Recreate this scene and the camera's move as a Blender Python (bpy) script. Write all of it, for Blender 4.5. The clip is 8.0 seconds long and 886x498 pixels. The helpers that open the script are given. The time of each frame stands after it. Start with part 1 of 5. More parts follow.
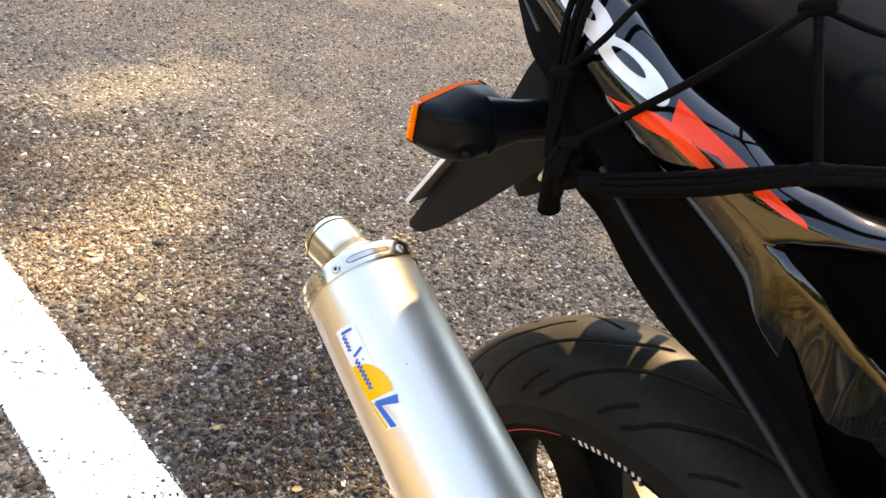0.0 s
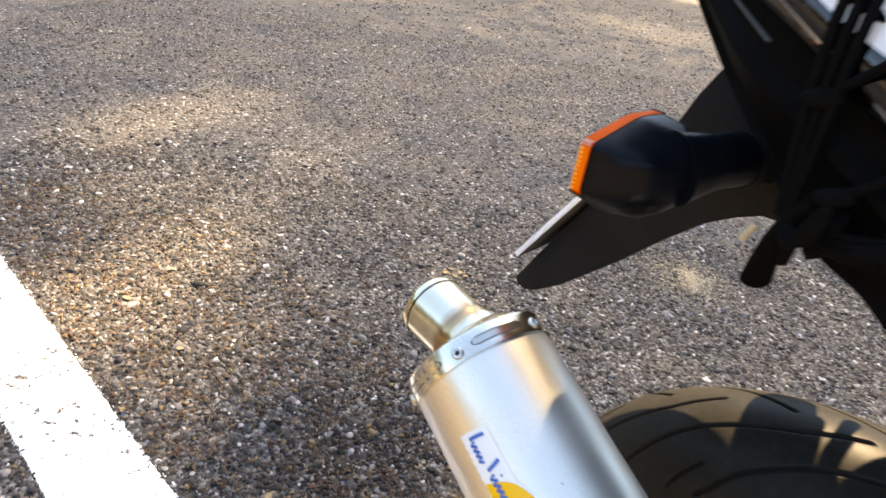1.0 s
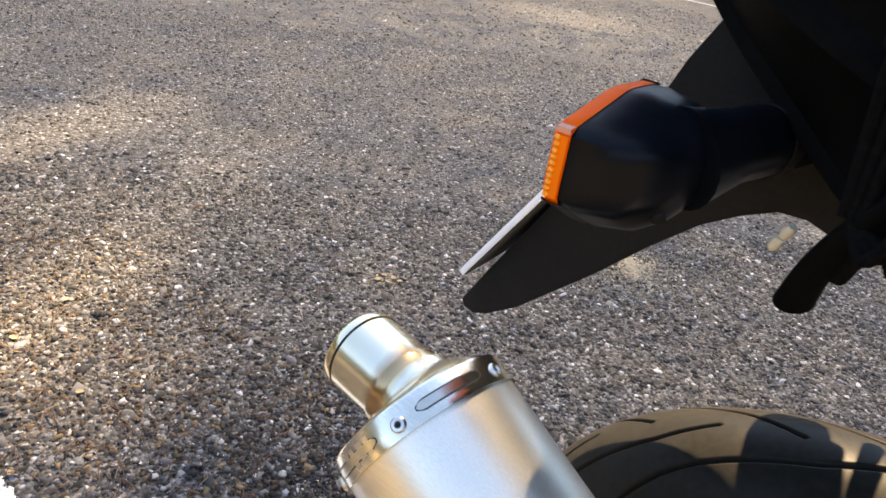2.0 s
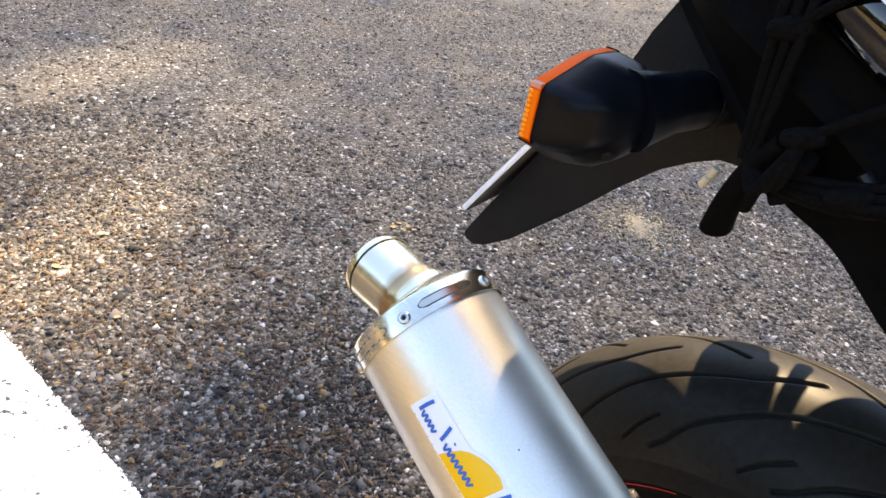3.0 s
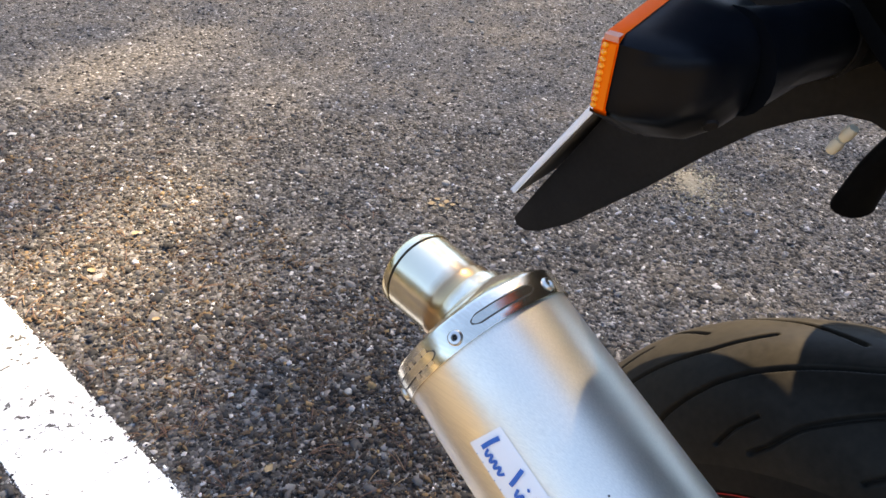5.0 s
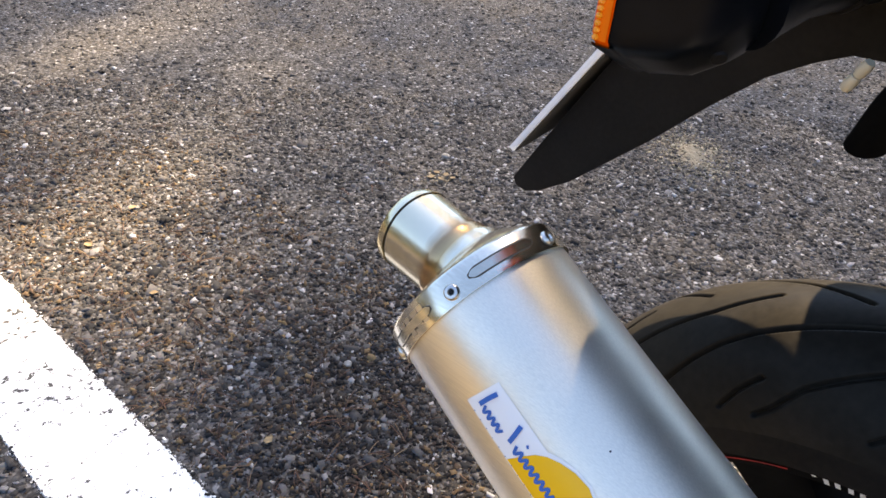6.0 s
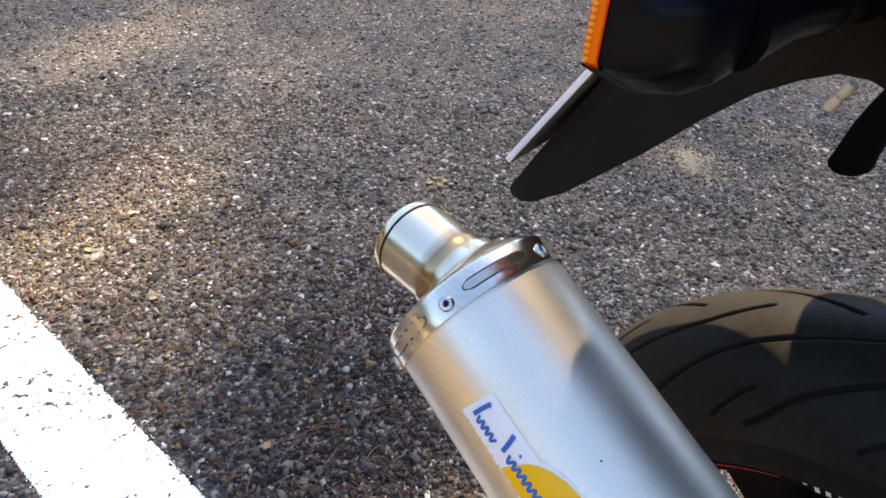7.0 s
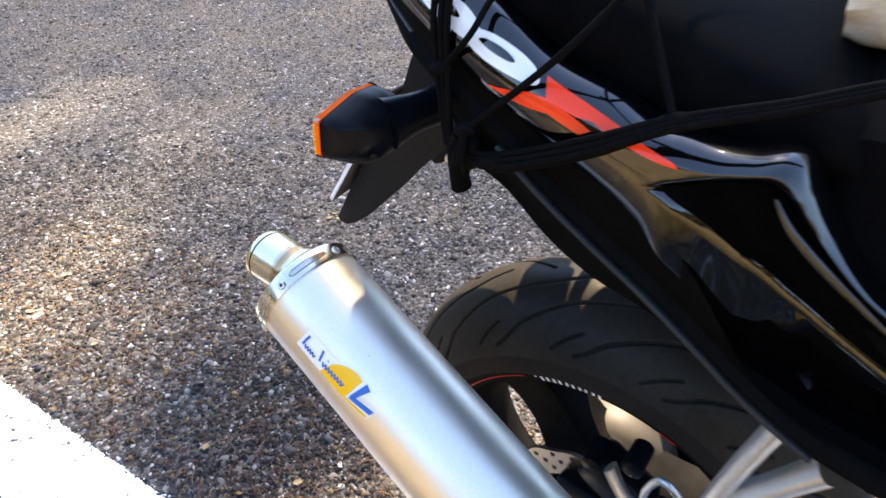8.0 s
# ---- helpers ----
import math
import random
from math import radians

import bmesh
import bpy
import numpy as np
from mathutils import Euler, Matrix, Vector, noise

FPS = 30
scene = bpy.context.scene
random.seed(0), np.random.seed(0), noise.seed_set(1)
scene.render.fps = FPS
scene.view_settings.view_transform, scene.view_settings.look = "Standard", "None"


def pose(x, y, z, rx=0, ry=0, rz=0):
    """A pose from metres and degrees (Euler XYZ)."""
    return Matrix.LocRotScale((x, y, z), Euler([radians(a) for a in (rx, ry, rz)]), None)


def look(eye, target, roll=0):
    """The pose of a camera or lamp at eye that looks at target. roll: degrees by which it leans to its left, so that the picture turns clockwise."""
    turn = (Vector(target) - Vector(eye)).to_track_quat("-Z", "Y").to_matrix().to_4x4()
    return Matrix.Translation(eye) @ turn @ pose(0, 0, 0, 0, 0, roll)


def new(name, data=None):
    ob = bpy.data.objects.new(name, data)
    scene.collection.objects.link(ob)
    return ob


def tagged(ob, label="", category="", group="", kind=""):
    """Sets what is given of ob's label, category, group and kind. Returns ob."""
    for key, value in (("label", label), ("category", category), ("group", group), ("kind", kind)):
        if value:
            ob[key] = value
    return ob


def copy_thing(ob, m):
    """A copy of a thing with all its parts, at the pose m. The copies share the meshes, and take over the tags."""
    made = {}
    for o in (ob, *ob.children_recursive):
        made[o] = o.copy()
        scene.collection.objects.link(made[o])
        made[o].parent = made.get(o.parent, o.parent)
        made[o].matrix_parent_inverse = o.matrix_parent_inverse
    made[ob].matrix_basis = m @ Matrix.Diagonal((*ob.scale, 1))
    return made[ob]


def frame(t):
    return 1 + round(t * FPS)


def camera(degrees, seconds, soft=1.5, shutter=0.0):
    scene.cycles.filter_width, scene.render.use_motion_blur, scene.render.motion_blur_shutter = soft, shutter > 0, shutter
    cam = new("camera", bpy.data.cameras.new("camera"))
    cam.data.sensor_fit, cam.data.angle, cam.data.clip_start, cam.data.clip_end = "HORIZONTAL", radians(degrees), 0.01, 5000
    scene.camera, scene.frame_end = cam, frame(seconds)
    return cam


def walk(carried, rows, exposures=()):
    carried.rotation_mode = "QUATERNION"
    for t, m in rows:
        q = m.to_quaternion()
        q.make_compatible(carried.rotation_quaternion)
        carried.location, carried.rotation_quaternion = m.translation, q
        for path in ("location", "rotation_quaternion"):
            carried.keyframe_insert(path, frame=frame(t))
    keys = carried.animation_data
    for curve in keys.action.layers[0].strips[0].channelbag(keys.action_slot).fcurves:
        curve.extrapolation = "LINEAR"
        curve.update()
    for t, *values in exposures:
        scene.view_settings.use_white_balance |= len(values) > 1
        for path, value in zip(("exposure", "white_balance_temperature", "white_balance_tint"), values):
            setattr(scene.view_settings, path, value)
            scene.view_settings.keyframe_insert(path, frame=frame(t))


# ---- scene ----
cam = camera(66.0, 8.0, soft=1.55, shutter=0.3)
PATH = [
    (0, (0.0524, -0.0312, 1.01), (0.1483, 1.7253, 0.0584), 11.66),
    (0.5, (0.033, -0.0038, 0.9992), (0.114, 1.7537, 0.0482), 9.41),
    (1, (-0.0381, 0.1023, 0.9642), (-0.0155, 1.885, 0.0579), 9.68),
    (1.2, (-0.0504, 0.1561, 0.9304), (-0.0509, 1.9426, 0.0313), 8.57),
    (1.5, (-0.05, 0.2261, 0.8927), (0.0689, 2.0229, 0.0225), 8.96),
    (1.7, (-0.0431, 0.2369, 0.9044), (0.1635, 2.0265, 0.0358), 7.77),
    (2.8, (-0.0303, 0.1438, 0.9496), (0.1826, 1.8682, -0.041), 10.31),
    (3, (-0.033, 0.1358, 0.951), (0.1552, 1.8545, -0.0544), 10.25),
    (3.5, (-0.0408, 0.1397, 0.9342), (0.1203, 1.8355, -0.1138), 11.26),
    (4, (-0.017, 0.1589, 0.9415), (0.1382, 1.8452, -0.1225), 8.53),
    (4.5, (-0.0411, 0.206, 0.9291), (0.0381, 1.8653, -0.1847), 4.97),
    (4.7, (-0.0358, 0.2138, 0.9296), (0.0479, 1.8893, -0.1594), 4.37),
    (5.8, (-0.0326, 0.2184, 0.9069), (0.0371, 1.8583, -0.2359), 4.41),
    (6, (-0.0305, 0.2192, 0.9067), (0.0508, 1.8548, -0.2413), 4.13),
    (6.5, (-0.0308, 0.2123, 0.9063), (0.055, 1.8444, -0.2466), 4.64),
    (7, (-0.0287, 0.2159, 0.9146), (0.0536, 1.8584, -0.2236), 4.26),
    (7.5, (-0.0043, 0.1795, 0.9528), (0.1241, 1.8661, -0.1144), 3.17),
    (7.6, (0.0083, 0.1414, 0.9755), (0.1494, 1.8337, -0.0809), 1.59),
    (7.7, (0.0261, 0.0887, 0.9971), (0.2014, 1.7855, -0.0469), 2.10),
    (7.8, (0.0359, 0.0334, 1.0264), (0.3139, 1.7055, -0.035), 1.75),
    (7.9, (0.0533, -0.0154, 1.0474), (0.3148, 1.6549, -0.0211), 0.26),
    (8, (0.0564, -0.0531, 1.0608), (0.328, 1.6199, -0.0008), 0.71),
]
walk(cam, [(t, look(eye, target, roll)) for t, eye, target, roll in PATH],
     [(0.0, 2.74, 9800, 14), (0.5, 2.58, 9200, 14), (1.0, 2.50, 8700, 14), (1.5, 2.30, 8400, 14), (3.0, 2.55, 8050, 14), (3.5, 2.55, 8050, 14), (4.5, 2.34, 7900, 14), (6.0, 2.06, 7750, 15), (7.0, 2.04, 7600, 16), (7.5, 2.18, 7550, 15), (8.0, 2.60, 7300, 15)])

# ---- world, sun and exposure ----
SUN_DIR = Vector((0.174, 0.570, 0.803)).normalized()   # towards the sun
world = bpy.data.worlds.new("sky")
scene.world = world
world.use_nodes = True
wn = world.node_tree
sky = wn.nodes.new("ShaderNodeTexSky")
sky.sky_type = "NISHITA"
sky.sun_disc = False
sky.ozone_density, sky.dust_density = 3.6, 0.2
sky.sun_elevation = math.asin(SUN_DIR.z)
sky.sun_rotation = math.atan2(SUN_DIR.x, SUN_DIR.y)
wn.links.new(sky.outputs["Color"], wn.nodes["Background"].inputs["Color"])
wn.nodes["Background"].inputs["Strength"].default_value = 0.13
sun_data = bpy.data.lights.new("sun", "SUN")
sun_data.energy, sun_data.angle, sun_data.color = 5.0, radians(0.6), (1.0, 0.87, 0.665)
sun = new("sun", sun_data)
sun.matrix_world = look(SUN_DIR * 30, (0, 0, 0))


# ---- materials ----
def material(name, color=(0.5, 0.5, 0.5), rough=0.5, metal=0.0, coat=0.0, spec=0.5):
    m = bpy.data.materials.new(name)
    m.use_nodes = True
    b = m.node_tree.nodes["Principled BSDF"]
    b.inputs["Base Color"].default_value = (*color, 1)
    b.inputs["Roughness"].default_value = rough
    b.inputs["Metallic"].default_value = metal
    b.inputs["Coat Weight"].default_value = coat
    b.inputs["Coat Roughness"].default_value = 0.03
    b.inputs["Specular IOR Level"].default_value = spec
    return m


def node(m, kind, **values):
    n = m.node_tree.nodes.new("ShaderNode" + kind)
    for key, value in values.items():
        n.inputs[key].default_value = value
    return n


def wire(m, a, out, b, into):
    m.node_tree.links.new(a.outputs[out], b.inputs[into])


def base(m):
    return m.node_tree.nodes["Principled BSDF"]


def coords(m, scale=(1, 1, 1), rot=(0, 0, 0)):
    tc = node(m, "TexCoord")
    mp = node(m, "Mapping", Scale=scale, Rotation=rot)
    wire(m, tc, "Object", mp, "Vector")
    return mp


def ramp(m, stops):
    r = m.node_tree.nodes.new("ShaderNodeValToRGB")
    els = r.color_ramp.elements
    while len(els) < len(stops):
        els.new(0.5)
    for e, (pos, col) in zip(els, stops):
        e.position, e.color = pos, (*col, 1)
    return r


def speckled(m, dark, light, scale, low=0.35, high=0.65, scale2=None, bump=0.0, bump_scale=None, distance=0.001, stretch=(1, 1, 1)):
    """Two-scale colour variation from dark to light, and fine relief."""
    mp = coords(m, stretch)
    n1 = node(m, "TexNoise", Scale=scale, Detail=6.0, Roughness=0.6)
    wire(m, mp, "Vector", n1, "Vector")
    r = ramp(m, ((low, dark), (high, light)))
    if scale2:
        n2 = node(m, "TexNoise", Scale=scale2, Detail=3.0)
        wire(m, mp, "Vector", n2, "Vector")
        mix = m.node_tree.nodes.new("ShaderNodeMath")
        mix.operation = "MULTIPLY_ADD"
        mix.inputs[1].default_value = 0.5
        wire(m, n1, "Fac", mix, 0)
        half = m.node_tree.nodes.new("ShaderNodeMath")
        half.operation = "MULTIPLY"
        half.inputs[1].default_value = 0.5
        wire(m, n2, "Fac", half, 0)
        wire(m, half, 0, mix, 2)
        wire(m, mix, 0, r, "Fac")
    else:
        wire(m, n1, "Fac", r, "Fac")
    wire(m, r, "Color", base(m), "Base Color")
    if bump:
        n3 = node(m, "TexNoise", Scale=bump_scale or scale, Detail=4.0)
        wire(m, mp, "Vector", n3, "Vector")
        bp = node(m, "Bump", Strength=bump, Distance=distance)
        wire(m, n3, "Fac", bp, "Height")
        wire(m, bp, "Normal", base(m), "Normal")
    return m


def asphalt_material():
    m = material("asphalt", rough=0.85, spec=0.35)
    mp = coords(m)
    chips = node(m, "TexVoronoi", Scale=105.0, Randomness=1.0)
    wire(m, mp, "Vector", chips, "Vector")
    r = ramp(m, ((0.0, (0.025, 0.02334, 0.02278)), (0.45, (0.067, 0.06293, 0.06076)), (0.8, (0.13, 0.1228, 0.1193)), (0.96, (0.21, 0.1979, 0.1899)), (1.0, (0.5, 0.4872, 0.4774))))
    sep = m.node_tree.nodes.new("ShaderNodeSeparateColor")
    wire(m, chips, "Color", sep, "Color")
    wire(m, sep, "Red", r, "Fac")
    # brown dust and needle crumbs gathered in soft patches
    dust = node(m, "TexNoise", Scale=1.7, Detail=5.0, Roughness=0.62)
    wire(m, mp, "Vector", dust, "Vector")
    fine = node(m, "TexNoise", Scale=60.0, Detail=3.0)
    wire(m, mp, "Vector", fine, "Vector")
    mul = m.node_tree.nodes.new("ShaderNodeMath")
    mul.operation = "MULTIPLY"
    wire(m, dust, "Fac", mul, 0)
    wire(m, fine, "Fac", mul, 1)
    dr = ramp(m, ((0.22, (0, 0, 0)), (0.42, (0.55, 0.55, 0.55))))
    wire(m, mul, 0, dr, "Fac")
    mix = m.node_tree.nodes.new("ShaderNodeMix")
    mix.data_type = "RGBA"
    binder = node(m, "MapRange")
    binder.inputs["From Min"].default_value, binder.inputs["From Max"].default_value = 0.42, 0.75
    binder.inputs["To Max"].default_value = 0.8
    wire(m, chips, "Distance", binder, "Value")
    tar = m.node_tree.nodes.new("ShaderNodeMix")
    tar.data_type = "RGBA"
    wire(m, binder, "Result", tar, 0)
    wire(m, r, "Color", tar, 6)
    tar.inputs[7].default_value = (0.016, 0.014, 0.012, 1)
    wire(m, dr, "Color", mix, 0)
    wire(m, tar, 2, mix, 6)
    mix.inputs[7].default_value = (0.115, 0.088, 0.055, 1)
    wire(m, mix, 2, base(m), "Base Color")
    # relief: rounded chips and grit
    hr = ramp(m, ((0.0, (1, 1, 1)), (0.55, (0.25, 0.25, 0.25)), (0.9, (0, 0, 0))))
    wire(m, chips, "Distance", hr, "Fac")
    b1 = node(m, "Bump", Strength=0.9, Distance=0.004)
    wire(m, hr, "Color", b1, "Height")
    grit = node(m, "TexNoise", Scale=420.0, Detail=3.0)
    wire(m, mp, "Vector", grit, "Vector")
    b2 = node(m, "Bump", Strength=0.5, Distance=0.0015)
    wire(m, grit, "Fac", b2, "Height")
    wire(m, b1, "Normal", b2, "Normal")
    wire(m, b2, "Normal", base(m), "Normal")
    return m


def island_material(name, stops, rough=0.8, bump=0.0):
    """Each loose piece takes its own colour."""
    m = material(name, rough=rough, spec=0.35)
    g = m.node_tree.nodes.new("ShaderNodeNewGeometry")
    r = ramp(m, stops)
    wire(m, g, "Random Per Island", r, "Fac")
    mp = coords(m)
    n = node(m, "TexNoise", Scale=500.0, Detail=3.0)
    wire(m, mp, "Vector", n, "Vector")
    mix = m.node_tree.nodes.new("ShaderNodeMix")
    mix.data_type, mix.blend_type = "RGBA", "MULTIPLY"
    mix.inputs[0].default_value = 0.6
    wire(m, r, "Color", mix, 6)
    wire(m, n, "Color", mix, 7)
    wire(m, mix, 2, base(m), "Base Color")
    return m


def line_material():
    m = material("line paint", rough=0.75, spec=0.3)
    mp = coords(m)
    pits = node(m, "TexNoise", Scale=75.0, Detail=4.0, Roughness=0.65)
    wire(m, mp, "Vector", pits, "Vector")
    region = node(m, "TexNoise", Scale=7.0, Detail=2.0)
    wire(m, mp, "Vector", region, "Vector")
    add = m.node_tree.nodes.new("ShaderNodeMath")
    add.operation = "MULTIPLY_ADD"
    add.inputs[1].default_value = 0.35
    wire(m, region, "Fac", add, 0)
    wire(m, pits, "Fac", add, 2)
    r = ramp(m, ((0.547, (0.06, 0.057, 0.052)), (0.562, (0.80, 0.80, 0.77))))
    wire(m, add, 0, r, "Fac")
    wire(m, r, "Color", base(m), "Base Color")
    bp = node(m, "Bump", Strength=0.6, Distance=0.002)
    wire(m, pits, "Fac", bp, "Height")
    wire(m, bp, "Normal", base(m), "Normal")
    return m


def brushed_material(name, color, rough, along=(4, 220, 220), strength=0.12, metal=1.0):
    """Metal with fine grain drawn along one way."""
    m = material(name, color, rough, metal)
    mp = coords(m, along)
    n = node(m, "TexNoise", Scale=6.0, Detail=5.0, Roughness=0.7)
    wire(m, mp, "Vector", n, "Vector")
    r = ramp(m, ((0.25, tuple(c * 0.86 for c in color)), (0.75, tuple(min(c * 1.08, 1) for c in color))))
    wire(m, n, "Fac", r, "Fac")
    wire(m, r, "Color", base(m), "Base Color")
    smear = node(m, "TexNoise", Scale=14.0, Detail=4.0)
    mp2 = coords(m)
    wire(m, mp2, "Vector", smear, "Vector")
    rr = ramp(m, ((0.3, (rough * 0.85,) * 3), (0.7, (rough * 1.2,) * 3)))
    wire(m, smear, "Fac", rr, "Fac")
    wire(m, rr, "Color", base(m), "Roughness")
    bp = node(m, "Bump", Strength=strength, Distance=0.0004)
    wire(m, n, "Fac", bp, "Height")
    wire(m, bp, "Normal", base(m), "Normal")
    return m


ASPHALT = asphalt_material()
STONE = island_material("asphalt chippings", ((0.0, (0.009, 0.0086, 0.0085)), (0.35, (0.025, 0.0236, 0.0228)), (0.57, (0.069, 0.06394, 0.06076)), (0.77, (0.138, 0.1269, 0.1183)), (0.90, (0.2, 0.1868, 0.1769)), (0.965, (0.28, 0.2659, 0.2571)), (1.0, (0.64, 0.6293, 0.6293))))
NEEDLE = island_material("dry pine needles", ((0.0, (0.035, 0.018, 0.012)), (0.5, (0.085, 0.042, 0.025)), (0.8, (0.15, 0.072, 0.040)), (1.0, (0.27, 0.19, 0.11))), 0.7)
STRAW = island_material("bleached grass", ((0.0, (0.10, 0.066, 0.022)), (0.6, (0.30, 0.21, 0.07)), (1.0, (0.58, 0.44, 0.18))), 0.7)
LEAF_DRY = speckled(material("dry leaf", rough=0.7), (0.17, 0.115, 0.055), (0.33, 0.225, 0.105), 90, bump=0.3, distance=0.001)
PEBBLE = speckled(material("pale pebble", rough=0.8), (0.17, 0.155, 0.135), (0.36, 0.34, 0.30), 120, bump=0.3)
LITTER = speckled(material("dry verge litter", rough=0.95, spec=0.2), (0.090, 0.070, 0.038), (0.340, 0.270, 0.155), 3, scale2=120, bump=0.8, bump_scale=60, distance=0.02)
PALE_DIRT = speckled(material("pale dried dirt", rough=0.95, spec=0.2), (0.15, 0.128, 0.092), (0.27, 0.23, 0.165), 60, bump=0.8, bump_scale=150, distance=0.003)
LINE = line_material()
# greyer than the near line so its colour carries the shade on it
SHADED_LINE = speckled(material("worn line paint greyed for shade", rough=0.85, spec=0.2), (0.14, 0.137, 0.13), (0.46, 0.45, 0.43), 22, scale2=140, bump=0.4, bump_scale=90, distance=0.002)
RUBBER = speckled(material("dusty tyre rubber", rough=0.40, spec=0.08), (0.016, 0.0145, 0.0121), (0.027, 0.0244, 0.0202), 16, scale2=150, bump=0.06, bump_scale=260, distance=0.0004)
base(RUBBER).inputs["Specular Tint"].default_value = (1.0, 0.92, 0.80, 1)  # brown dust on the tread
SIDEWALL = speckled(material("dusty tyre sidewall", rough=0.75, spec=0.1), (0.010, 0.0085, 0.007), (0.018, 0.0148, 0.0115), 20, scale2=180, bump=0.10, bump_scale=260, distance=0.0005)
RIM = speckled(material("black rim lacquer", rough=0.68, spec=0.03), (0.004, 0.004, 0.004), (0.009, 0.0085, 0.008), 30)
HUB = brushed_material("cast hub metal", (0.050, 0.043, 0.033), 0.6, (30, 30, 30), 0.2, 0.0)
DISC = brushed_material("worn brake disc steel", (0.22, 0.20, 0.18), 0.4, (40, 40, 40), 0.2)
SLEEVE = brushed_material("brushed titanium sleeve", (0.885, 0.825, 0.71), 0.46, (3, 260, 260), 0.012)
grain = SLEEVE.node_tree.nodes.new("ShaderNodeTangent")
grain.direction_type, grain.uv_map = "UV_MAP", "grain"
wire(SLEEVE, grain, "Tangent", base(SLEEVE), "Tangent")
base(SLEEVE).inputs["Anisotropic"].default_value = 0.35
base(SLEEVE).inputs["Specular Tint"].default_value = (0.60, 0.67, 0.85, 1)   # edge tint put in for the blue sky reflected at a slant
base(SLEEVE).inputs["Anisotropic Rotation"].default_value = 0.25   # the grain runs round the sleeve
STEEL = brushed_material("polished stainless band", (0.80, 0.74, 0.62), 0.20, (3, 120, 120), 0.03)
OUTLET = brushed_material("stainless outlet, heat bands and reflected gold", (0.76, 0.69, 0.55), 0.22, (40, 40, 40), 0.05)


def pipe_tint(m, x0, x1, stops):
    """Bands of colour along the pipe: annealing, and gold for reflections."""
    tc = node(m, "TexCoord")
    sep = m.node_tree.nodes.new("ShaderNodeSeparateXYZ")
    wire(m, tc, "Object", sep, "Vector")
    mr = node(m, "MapRange")
    mr.inputs["From Min"].default_value, mr.inputs["From Max"].default_value = x0, x1
    wire(m, sep, "X", mr, "Value")
    wobble = node(m, "TexNoise", Scale=60.0, Detail=3.0)
    wire(m, tc, "Object", wobble, "Vector")
    add = m.node_tree.nodes.new("ShaderNodeMath")
    add.operation = "MULTIPLY_ADD"
    add.inputs[1].default_value = 0.12
    wire(m, wobble, "Fac", add, 0)
    wire(m, mr, "Result", add, 2)
    r = ramp(m, stops)
    wire(m, add, 0, r, "Fac")
    wire(m, r, "Color", base(m), "Base Color")


# brown bands are annealing; the gold is painted in for reflected dry grass
pipe_tint(OUTLET, -0.352, -0.282, ((0.0, (0.72, 0.56, 0.30)), (0.10, (0.74, 0.60, 0.34)), (0.16, (0.80, 0.70, 0.50)), (0.62, (0.80, 0.71, 0.54)), (0.75, (0.42, 0.27, 0.15)), (0.88, (0.56, 0.39, 0.20)), (0.97, (0.80, 0.72, 0.56))))
RIVET = material("rivet steel", (0.62, 0.60, 0.56), 0.28, 1.0)
HOLE = material("dark hole", (0.01, 0.01, 0.01), 0.8)
SOOT = material("sooty pipe inside", (0.02, 0.018, 0.016), 0.9)
PLASTIC = speckled(material("black textured plastic", rough=0.58, spec=0.08), (0.0085, 0.0080, 0.0078), (0.0145, 0.0136, 0.0130), 40, scale2=300, bump=0.2, bump_scale=500, distance=0.0004)
SATIN = speckled(material("satin black plastic", rough=0.32, spec=0.10), (0.002, 0.0027, 0.0042), (0.004, 0.0052, 0.0075), 25, bump=0.06, bump_scale=300, distance=0.0004)
GLOSS = speckled(material("glossy black paint", rough=0.3, coat=1.0, spec=0.03), (0.0008, 0.0008, 0.0010), (0.0016, 0.0016, 0.0018), 8, bump=0.015, bump_scale=9, distance=0.01)
base(GLOSS).inputs["Coat IOR"].default_value = 1.66
VINYL = speckled(material("black seat vinyl", rough=0.75, spec=0.02), (0.0020, 0.0020, 0.0022), (0.0042, 0.0041, 0.0043), 20, bump=0.25, bump_scale=700, distance=0.0005)
CORD = speckled(material("black woven cord", rough=0.85, spec=0.04), (0.002, 0.002, 0.0021), (0.0055, 0.0055, 0.0056), 500, bump=0.5, bump_scale=900, distance=0.0008)
ORANGE = material("orange indicator lens", (0.92, 0.105, 0.003), 0.5, spec=0.03)
AMBER = material("amber lens ribs", (0.94, 0.18, 0.004), 0.35, spec=0.2)
RIB = material("bright lens ribs", (1.0, 0.33, 0.012), 0.25)
# paler, pinkish colour for the corner of the lens
CHIP = material("pale pinkish lens corner", (0.70, 0.30, 0.20), 0.5, spec=0.1)
WHITE_DECAL = material("white decal", (0.80, 0.82, 0.82), 0.2, coat=0.8)
RED_DECAL = material("red decal", (0.95, 0.050, 0.010), 0.3, coat=0.45, spec=0.2)
PLATE = speckled(material("white plate edge", rough=0.35), (0.86, 0.88, 0.90), (0.92, 0.93, 0.94), 60)
PLATE_BACK = brushed_material("dull plate aluminium", (0.07, 0.063, 0.055), 0.6, (20, 20, 20), 0.1, 0.3)
STICKER_WHITE = material("white sticker", (0.88, 0.87, 0.85), 0.35)
SLOT = brushed_material("bare metal in the slot", (0.66, 0.62, 0.52), 0.24, (4, 120, 120), 0.03)
STICKER_YELLOW = material("yellow sticker print", (1.0, 0.51, 0.003), 0.4)
STICKER_BLUE = material("blue sticker print", (0.006, 0.125, 0.45), 0.4)
RIM_WHITE = material("white rim print", (0.88, 0.88, 0.86), 0.4)
